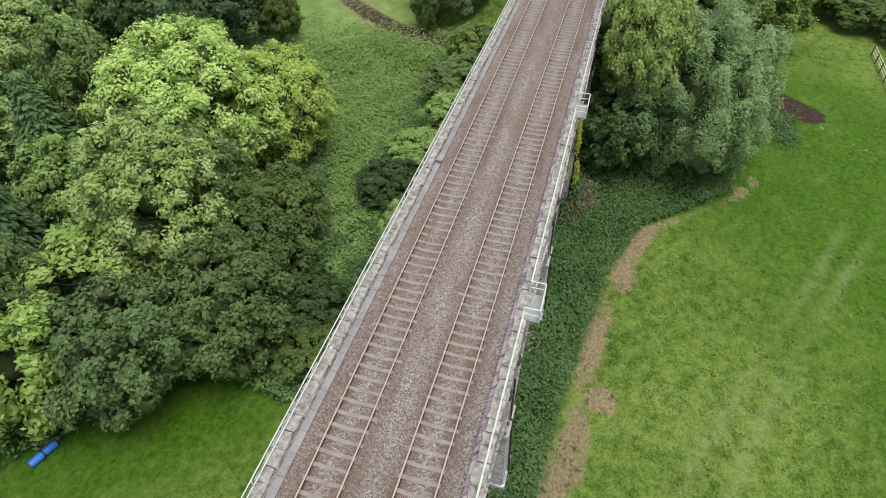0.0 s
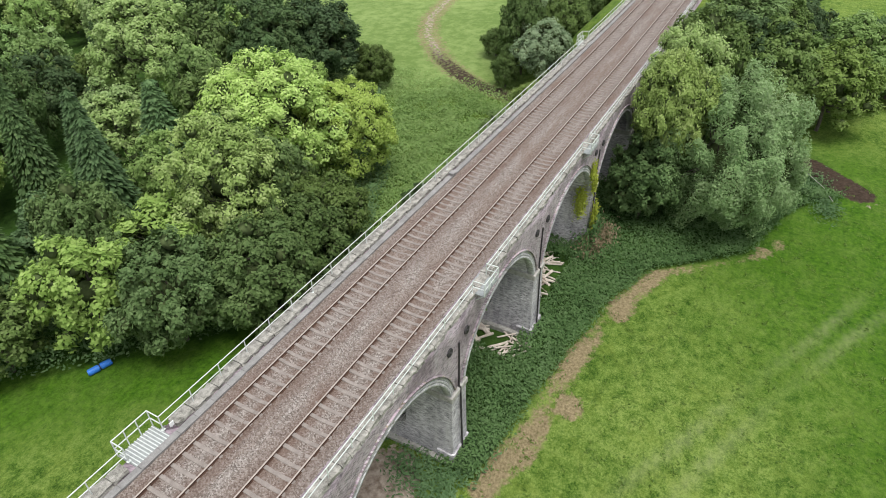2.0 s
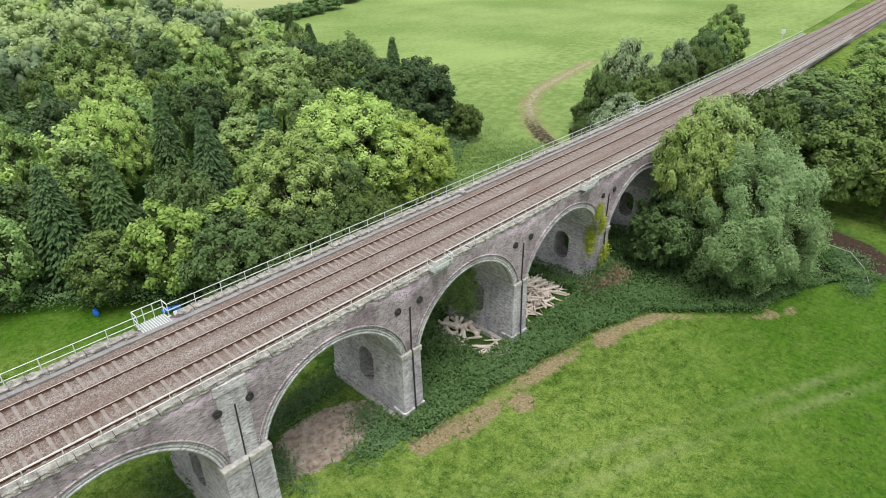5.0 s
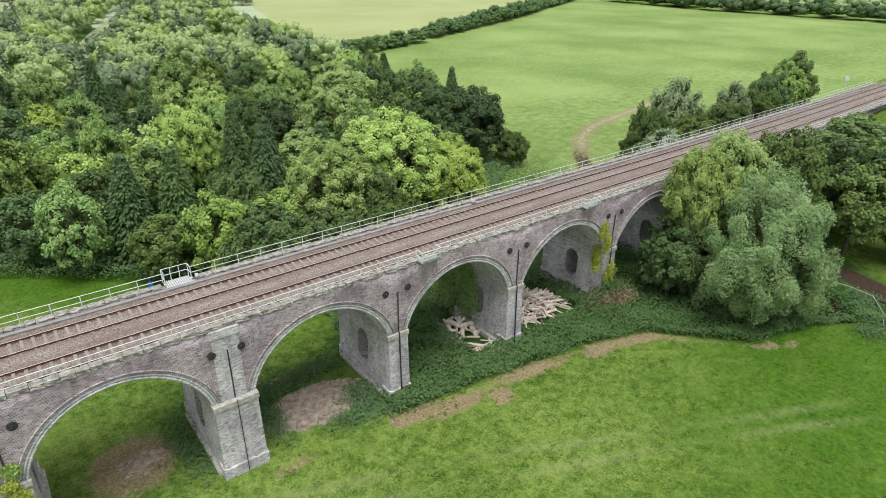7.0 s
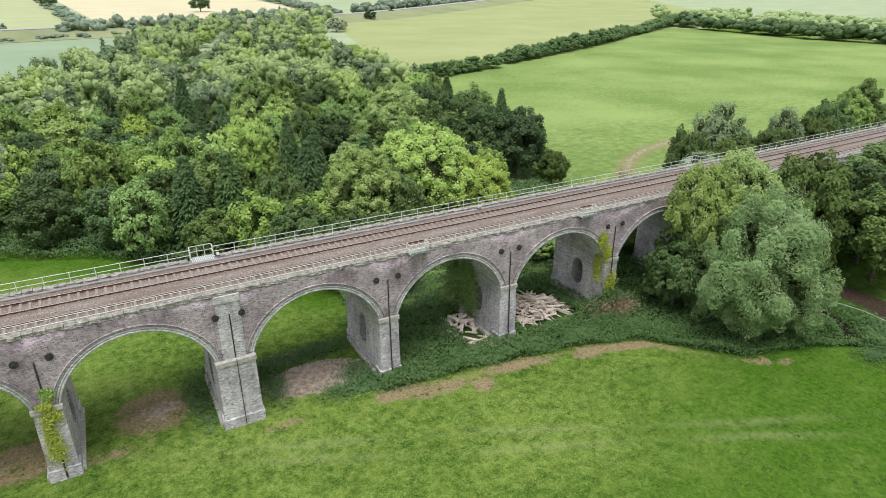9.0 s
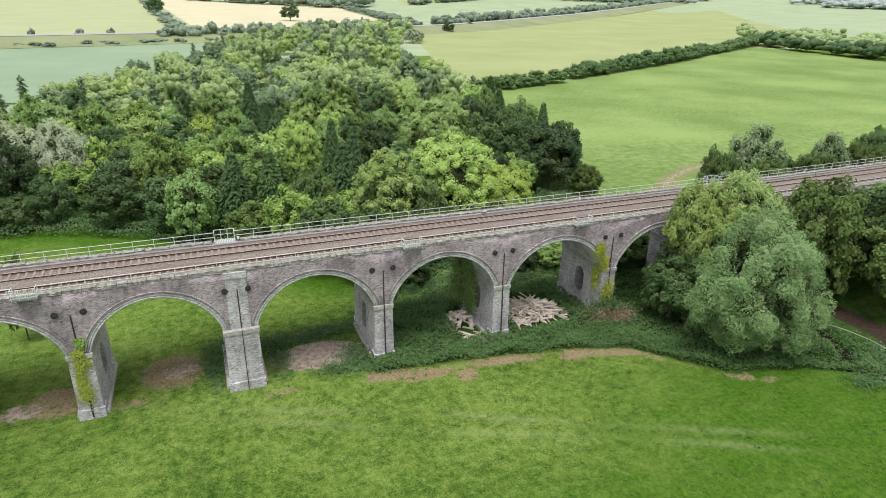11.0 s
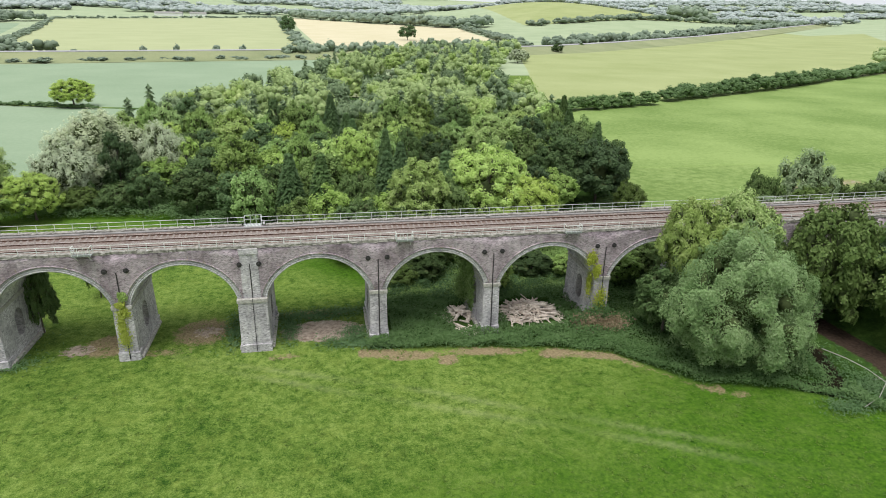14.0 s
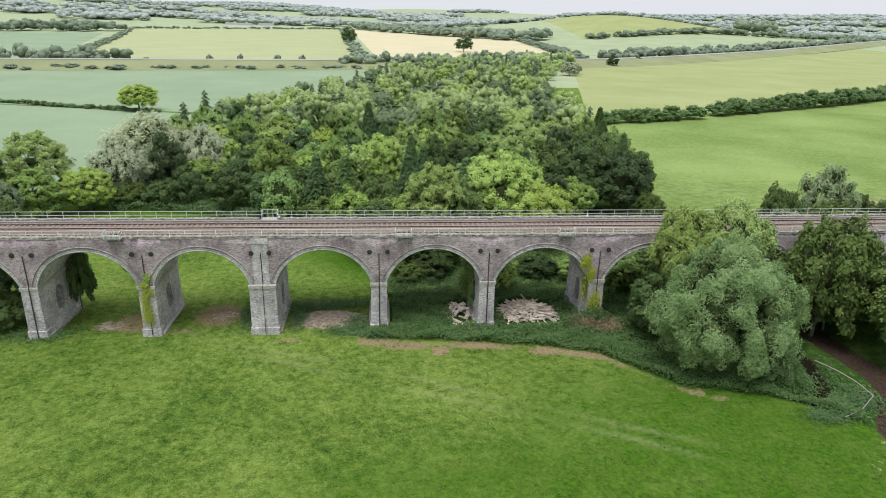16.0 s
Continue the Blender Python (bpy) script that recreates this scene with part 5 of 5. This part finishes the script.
# far farm sheds
for x, y, l, w in ((-330, 1560, 60, 14), (-270, 1590, 36, 12), (470, 1750, 24, 12)):
    barn = thing("barn", "small far pale-walled farm shed with a grey roof", "barn", at=(x, y, float(height(x, y))))
    part("wall", box_bm(-l / 2, -w / 2, -1, l / 2, w / 2, 6), M_WHITE, barn)
    bm = bmesh.new()
    pts = [(-l / 2 - 1, -w / 2 - 1, 6), (l / 2 + 1, -w / 2 - 1, 6), (l / 2 + 1, 0, 9.5), (-l / 2 - 1, 0, 9.5), (l / 2 + 1, w / 2 + 1, 6), (-l / 2 - 1, w / 2 + 1, 6)]
    vs = [bm.verts.new(p) for p in pts]
    bm.faces.new(vs[:4])
    bm.faces.new((vs[3], vs[2], vs[4], vs[5]))
    bm.faces.new((vs[0], vs[3], vs[5]))
    bm.faces.new((vs[1], vs[4], vs[2]))
    part("roof", bm, M_CONCRETE, barn)

# ---------------------------------------------------------------- ground cover
def cover(name, count, pick, tall, length, width, material, label, category, seed, up=0.5):
    """Leafy ground cover as one mesh: sprays over a height that varies in drifts."""
    rng = np.random.default_rng(seed)
    X, Y = pick(rng, count)
    drift = 0.55 + 0.45 * np.sin(X * 0.9 + 2 * np.sin(Y * 0.5)) * np.cos(Y * 1.1 + X * 0.2)
    Z = height(X, Y) + tall * (0.35 + 0.65 * drift) * np.sqrt(rng.uniform(0.02, 1, len(X)))
    N = unit(rng.normal(0, 0.6, (len(X), 3)) + np.array([0, -0.2, 1.0]))
    A = unit(rng.normal(0, 1, (len(X), 3)) + np.array([0, 0, up]))
    v, f = kites(np.stack([X, Y, Z], 1), N, A, length, width, rng)
    return tagged(new(name, np_mesh(name, v, [f], material)), label, category, kind="stuff")


def nettle_spots(rng, count):
    X = rng.uniform(11.5, 58, count * 2)
    lo = along(X, NETTLE_FRONT) + rng.normal(0, 0.25, len(X))
    Y = lo + (11 - lo) * rng.uniform(0, 1, len(X)) ** 1.25
    keep = ~((np.hypot((X - 7.0) / 6.2, (Y + 1.3) / 3.6) < 1) | ((X < 14.5) & (Y > -3)) | ((np.abs(X - 24) < 2.4) & (np.abs(Y + 0.5) < 3.2)) | ((np.abs(X - 31.2) < 3.4) & (np.abs(Y + 0.5) < 3.4)))
    return X[keep][:count], Y[keep][:count]


cover("nettle_bed", 84000, nettle_spots, 1.15, 0.30, 0.12, L_NETTLE, "dense dark green nettles along the foot of the viaduct", "nettles", 41)


def bramble_spots(rng, count):
    X, Y = rng.uniform(14, 68, count * 3), rng.uniform(5, 44, count * 3)
    keep = (Y < 12 + (X - 14) * 0.45 + rng.normal(0, 1.2, len(X))) & (Y > 5.2) & (rng.uniform(size=len(X)) < 1.2 - 0.02 * (X - 14))
    return X[keep][:count], Y[keep][:count]


cover("bramble_cover", 64000, bramble_spots, 1.2, 0.36, 0.15, L_HERB, "rough green brambles and tall herbs behind the viaduct", "brambles", 42)


def mounds(name, count, material, label, seed, tall, spread, where):
    """Tall herbs in domed drifts: sprays over many low mounds."""
    rng = np.random.default_rng(seed)
    c = where(rng)
    w = rng.integers(0, len(c), count)
    size = rng.uniform(0.6, 1.3, len(c))[w]
    a, d = rng.uniform(0, 6.283, count), np.sqrt(rng.uniform(0, 1, count))
    X, Y = c[w, 0] + spread * size * d * np.cos(a), c[w, 1] + spread * size * d * np.sin(a)
    Z = height(X, Y) + tall * size * np.sqrt(1 - 0.96 * d * d) * rng.uniform(0.6, 1.0, count)
    N = unit(np.stack([0.7 * d * np.cos(a), 0.7 * d * np.sin(a), np.ones(count)], 1) + rng.normal(0, 0.45, (count, 3)))
    v, f = kites(np.stack([X, Y, Z], 1), N, unit(rng.normal(0, 1, (count, 3)) + np.array([0, 0, 0.8])), 0.34, 0.13, rng)
    return tagged(new(name, np_mesh(name, v, [f], material)), label, "herbs", kind="stuff")


def herb_field(rng):
    x, y = rng.uniform(22, 66, 900), rng.uniform(6.5, 34, 900)
    keep = (y < 9 + (x - 30) * 0.72) & (to_line(x, y, PATH_BACK) > 2.5) & ((x < 60) | (y < 26))
    return np.stack([x[keep], y[keep]], 1)


def shade_field(rng):
    x, y = rng.uniform(14, 62, 260), rng.uniform(4.8, 13, 260)
    return np.stack([x, y], 1)


mounds("tall_herbs", 36000, L_HERB, "bright green tall herbs in drifts behind the viaduct", 46, 1.0, 1.1, herb_field)
mounds("tall_nettles", 24000, L_NETTLE, "dark green tall nettles in the viaduct's lee", 47, 1.4, 1.2, shade_field)


def tuft_spots(rng, count):
    cx, cy = rng.uniform(-45, 62, 4500), rng.uniform(-46, 3, 4500)
    w = rng.integers(0, 4500, count)
    X, Y = cx[w] + rng.normal(0, 0.22, count), cy[w] + rng.normal(0, 0.18, count)
    keep = Y < along(X, NETTLE_FRONT)
    keep |= (X < 2) & (Y < 2)
    return X[keep], Y[keep]


cover("grass_tufts", 30000, tuft_spots, 0.16, 0.26, 0.07, L_GRASS, "scattered darker tufts of grass over the meadow", "grass", 43, 1.2)


def rough_spots(rng, count):
    c = [(9.8, -4.6, 2.2, 0.8), (3.4, -0.6, 0.8, 2.2), (5, 2.2, 3, 0.8), (10.5, -3, 1.2, 1.6), (-2.4, 0.2, 0.9, 3.0), (13.3, -5.4, 1.6, 0.6), (-27, 0.5, 3.2, 3.4), (-24.5, -3.8, 2.8, 1.2), (9, 3.0, 3, 1.0), (58.5, -17.5, 1.8, 3.2), (57.8, -20.5, 2.4, 2.0), (57.5, -14, 2.0, 2.6), (55, -23.3, 2.0, 0.9), (60, -21, 1.2, 1.4), (52, 3, 5, 4)]
    w = rng.integers(0, len(c), count)
    a = np.array(c)[w]
    return a[:, 0] + rng.normal(0, 0.75, count) * a[:, 2], a[:, 1] + rng.normal(0, 0.75, count) * a[:, 3]


cover("rough_herbs", 13000, rough_spots, 0.6, 0.34, 0.12, L_NETTLE, "rank herbs and grass round the pier feet", "herbs", 44, 0.9)


def wood_floor(rng, count):
    X, Y = rng.uniform(-50, 62, count * 3), rng.uniform(12, 60, count * 3)
    e = np.interp(X, [-50, -22, -9, 4, 8, 16, 24, 40, 62], [45, 42, 36, 25, 21, 14, 11, 18, 34])
    keep = (Y > e) & (Y < e + 9)
    return X[keep][:count], Y[keep][:count]


cover("wood_edge_scrub", 60000, wood_floor, 2.2, 0.32, 0.19, L_DARK, "dark scrub along the edge of the wood", "scrub", 45)


# ivy and dead growth on piers
def ivy(name, spots, material, label, count, size, seed):
    rng = np.random.default_rng(seed)
    P, N = [], []
    for x, y, z, sx, sy, sz, nx_, ny_ in spots:
        n = count // len(spots)
        d = rng.normal(0, 0.42, (n, 3))
        P.append(np.array([x, y, z]) + d * np.array([sx, sy, sz]))
        N.append(unit(np.array([nx_, ny_, 0.35]) + rng.normal(0, 0.45, (n, 3))))
    P, N = np.concatenate(P), np.concatenate(N)
    v, f = kites(P, N, unit(rng.normal(size=P.shape) + np.array([0, 0, -0.6])), size, size * 0.75, rng)
    return tagged(new(name, np_mesh(name, v, [f], material)), label, "ivy", kind="stuff")


ivy("ivy_growth", [(-12.2, -4.66, 2.7, 0.6, 0.12, 1.3, 0, -1), (-12.3, -4.6, 4.0, 0.45, 0.12, 1.2, 0, -1), (-12.0, -4.5, 5.3, 0.6, 0.15, 0.6, 0, -1), (-12.2, -4.5, 6.2, 0.5, 0.15, 0.3, 0, -1)], L_IVY, "yellow-green ivy climbing the pier face", 2800, 0.16, 51)
ivy("ivy_growth", [(38.0, -4.7, 3.2, 0.8, 0.25, 1.8, 0, -1), (36.9, -3.6, 5.0, 0.25, 0.6, 1.6, -1, -0.3), (36.6, -4.4, 8.3, 0.6, 0.2, 0.9, 0, -1), (37.3, -4.5, 6.8, 0.5, 0.2, 0.8, 0, -1)], L_IVY, "yellow-green ivy climbing pier and spandrel", 3000, 0.18, 52)
ivy("dead_growth", [(37.2, -5.0, 0.8, 2.2, 1.4, 1.3, 0, -1), (39.2, -5.3, 0.5, 2.4, 1.5, 0.9, 0, -1)], L_DEAD, "brown dead climber stems round the pier foot", 3400, 0.24, 53)
ivy("pier_scrub", [(38.0, -4.9, 1.7, 1.6, 0.8, 1.6, 0, -1), (36.6, -4.6, 1.0, 2.0, 1.2, 1.2, -0.5, -1)], L_NETTLE, "green scrub growing through the dead stems", 1500, 0.26, 56)
ivy("ivy_growth", [(24.25, 3.0, 4.0, 0.25, 1.9, 3.0, -1, -0.2), (24.2, 1.2, 3.6, 0.22, 1.8, 3.2, -1, -0.2), (23.9, 3.8, 2.2, 0.9, 1.2, 2.0, -0.6, -0.6), (24.0, 4.4, 5.5, 0.6, 0.9, 1.6, -0.6, -0.4)], L_MID, "dark green ivy over the far end of the pier", 8400, 0.28, 54)
ivy("ivy_growth", [(-11.9, -4.35, 7.0, 0.4, 0.1, 0.6, 0, -1)], L_MID, "small green plants rooted in the brick joint", 260, 0.22, 55)

# ---------------------------------------------------------------- wood piles and loose things
def log_mesh(seed):
    rs2 = random.Random(seed)
    bm = bmesh.new()
    prev, n = None, 5
    L, r = 1.0, 0.5
    off = [Vector((0, 0, 0))]
    for i in range(n):
        x = -0.5 + i / (n - 1)
        rr = r * (1 - 0.18 * i / n) * rs2.uniform(0.88, 1.1)
        c = Vector((x, rs2.uniform(-0.12, 0.12) * (0 < i < n - 1), rs2.uniform(-0.12, 0.12) * (0 < i < n - 1)))
        ring = [bm.verts.new(c + Vector((0, rr * math.cos(a), rr * math.sin(a)))) for a in [k5 * math.tau / 7 for k5 in range(7)]]
        if prev:
            for a in range(7):
                bm.faces.new((prev[a], prev[(a + 1) % 7], ring[(a + 1) % 7], ring[a]))
        else:
            bm.faces.new(ring[::-1])
        prev = ring
    bm.faces.new(prev)
    bmesh.ops.recalc_face_normals(bm, faces=bm.faces)
    return mesh_of("log", bm, M_CUT)


LOGS = [log_mesh(i) for i in range(6)]


def wood_pile(x, y, rx, ry, top, count, label, lmin, lmax, thick, seed, chaos=1.0):
    rs2 = random.Random(seed)
    pile = thing("wood_pile", label, "wood pile", at=(x, y, float(height(x, y))))
    for i in range(count):
        a, d = rs2.uniform(0, 6.28), math.sqrt(rs2.random())
        px, py = rx * d * math.cos(a), ry * d * math.sin(a)
        z = max(0.1, top * (1 - d ** 1.5) * rs2.uniform(0.6, 1.1))
        l = hang("log", rs2.choice(LOGS), pile)
        l.location = (px, py, z)
        t = rs2.uniform(*thick)
        l.scale = (rs2.uniform(lmin, lmax), t, t * rs2.uniform(0.5, 1.0))
        l.rotation_euler = (rs2.uniform(0, 6), rs2.uniform(-0.24, 0.24), 2.0 + rs2.gauss(0, 0.8) * chaos)
    return pile


wood_pile(31.0, -0.5, 3.5, 2.5, 1.5, 210, "big heap of pale split logs and branches by the pier", 1.3, 3.4, (0.12, 0.30), 61, 2.2)
wood_pile(22.6, 0.2, 1.8, 1.7, 1.0, 46, "heap of pale broad logs among the nettles", 1.0, 2.2, (0.25, 0.5), 62, 1.8)
wood_pile(23.0, -3.4, 1.2, 1.3, 0.5, 20, "loose pale branches lying in the nettles", 0.9, 2.0, (0.1, 0.22), 63)
wood_pile(34.8, -2.2, 1.1, 0.7, 0.3, 7, "few pale sticks beside the log heap", 0.9, 1.9, (0.08, 0.14), 64)


def blue_roll(x, y, turn, n, label):
    t = thing("blue_barrel", label, "barrel", "blue barrels by the wood", at=(x, y, float(height(x, y))))
    t.rotation_euler = (0, 0, turn)
    t.scale = (0.86, 0.86, 0.86)
    for i in range(n):
        bm = rod_bm((i * 1.02 - 0.5 * n, 0.03 * i, 0.29), (i * 1.02 + 0.94 - 0.5 * n, 0.03 * i, 0.29), 0.29, None, 18)
        bmesh.ops.bevel(bm, geom=[e for e in bm.edges if len(e.link_faces) == 2 and e.calc_face_angle() > 1], offset=0.06, segments=2, affect="EDGES")
        d = part("drum", bm, M_BLUE, t)
        for q in (0.3, 0.64):
            part("hoop", rod_bm((i * 1.02 + q - 0.5 * n, 0.03 * i, 0.29), (i * 1.02 + q + 0.05 - 0.5 * n, 0.03 * i, 0.29), 0.305, None, 18), M_BLUE, d)
    part("strap", rod_bm((1.0 - 0.5 * n - 0.06, 0.015, 0.29), (1.0 - 0.5 * n + 0.0, 0.015, 0.29), 0.302, None, 18), M_BLACK, t, "black strap")
    return t


blue_roll(6.9, 21.8, -0.29, 2, "bright blue plastic drums strapped end to end in the grass")
blue_roll(1.8, 26.4, 1.4, 1, "small bright blue plastic drum in the grass")

# stream, and pale fallen branches on its bank
sv = []
for i, (x, y) in enumerate(STREAM):
    ax, ay = STREAM[max(i - 1, 0)]
    bx, by = STREAM[min(i + 1, len(STREAM) - 1)]
    d = Vector((bx - ax, by - ay)).normalized()
    for s in (-0.9, 0.9):
        sv.append((x - d.y * s, y + d.x * s, -0.45))
tagged(new("water", np_mesh("water", sv, [np.array([(2 * i, 2 * i + 2, 2 * i + 3, 2 * i + 1) for i in range(len(STREAM) - 1)])], M_WATER)), "narrow dark muddy stream under the trees", "stream", kind="structure")
branch = thing("fallen_branch", "long pale bare branch lying curved on the stream bank", "branch", at=(58.5, -21.5, 0))
pts = [(1.1, 7.4, 0.5), (2.0, 5.1, 0.6), (2.5, 2.9, 0.6), (2.5, 0.6, 0.5), (-0.1, -1.3, 0.4), (-2.6, -2.3, 0.3)]
bm = bmesh.new()
for i, (a, b) in enumerate(zip(pts[:-1], pts[1:])):
    rod_bm(a, b, 0.055 - 0.006 * i, 0.05 - 0.006 * i, 6, bm)
part("stem", bm, M_TWIG, branch)
part("twig", rod_bm((2.6, 1.2, 0.55), (1.2, 0.9, 0.8), 0.03, 0.012, 6), M_TWIG, branch)

# a relay box on the parapet and a signal post at the far end of the line
box = thing("relay_box", "small grey concrete box inside the parapet", "box", at=(26.6, 3.35, 11.0))
part("body", box_bm(-0.22, -0.18, 0, 0.22, 0.18, 0.22, 0.03), M_CONCRETE, box)
part("lid", box_bm(-0.25, -0.21, 0.22, 0.25, 0.21, 0.26, 0.02), M_CONCRETE, box)
post = thing("marker_post", "slim post with a small pale board beside the line", "post", at=(112, 4.3 + bend(112), 10.8))
part("pole", rod_bm((0, 0, 0), (0, 0, 2.6), 0.05), M_GALV, post)
part("board", box_bm(-0.03, -0.3, 2.2, 0.03, 0.3, 2.9, 0.01), M_WHITE, post)

# white marker plates on the parapet
for x in (1.15, 39.0, 75.0):
    plate = thing("marker_plate", "small white enamel marker plate on the parapet", "sign", "marker plates", at=(x, 3.72 + bend(x), 11.22))
    part("plate", box_bm(-0.11, -0.02, 0, 0.11, 0.02, 0.26, 0.006), M_WHITE, plate)
    part("stake", rod_bm((0, 0.035, -0.12), (0, 0.035, 0.2), 0.015, None, 6), M_GALV, plate)

# post and rail fence by the far hedge of the meadow
fence = thing("post_and_rail_fence", "weathered grey wooden post and rail fence by the hedge", "fence")
for i in range(6):
    x = 64.5 + 2.2 * i
    z = float(height(x, -34.8))
    part("post", box_bm(x - 0.06, -34.86, z - 0.2, x + 0.06, -34.74, z + 1.2, 0.01), M_BARK, fence)
    if i < 5:
        z2 = float(height(x + 2.2, -34.8))
        for hz in (0.35, 0.7, 1.05):
            part("rail", rod_bm((x, -34.9, z + hz), (x + 2.2, -34.9, z2 + hz), 0.045, None, 6), M_CUT, fence)
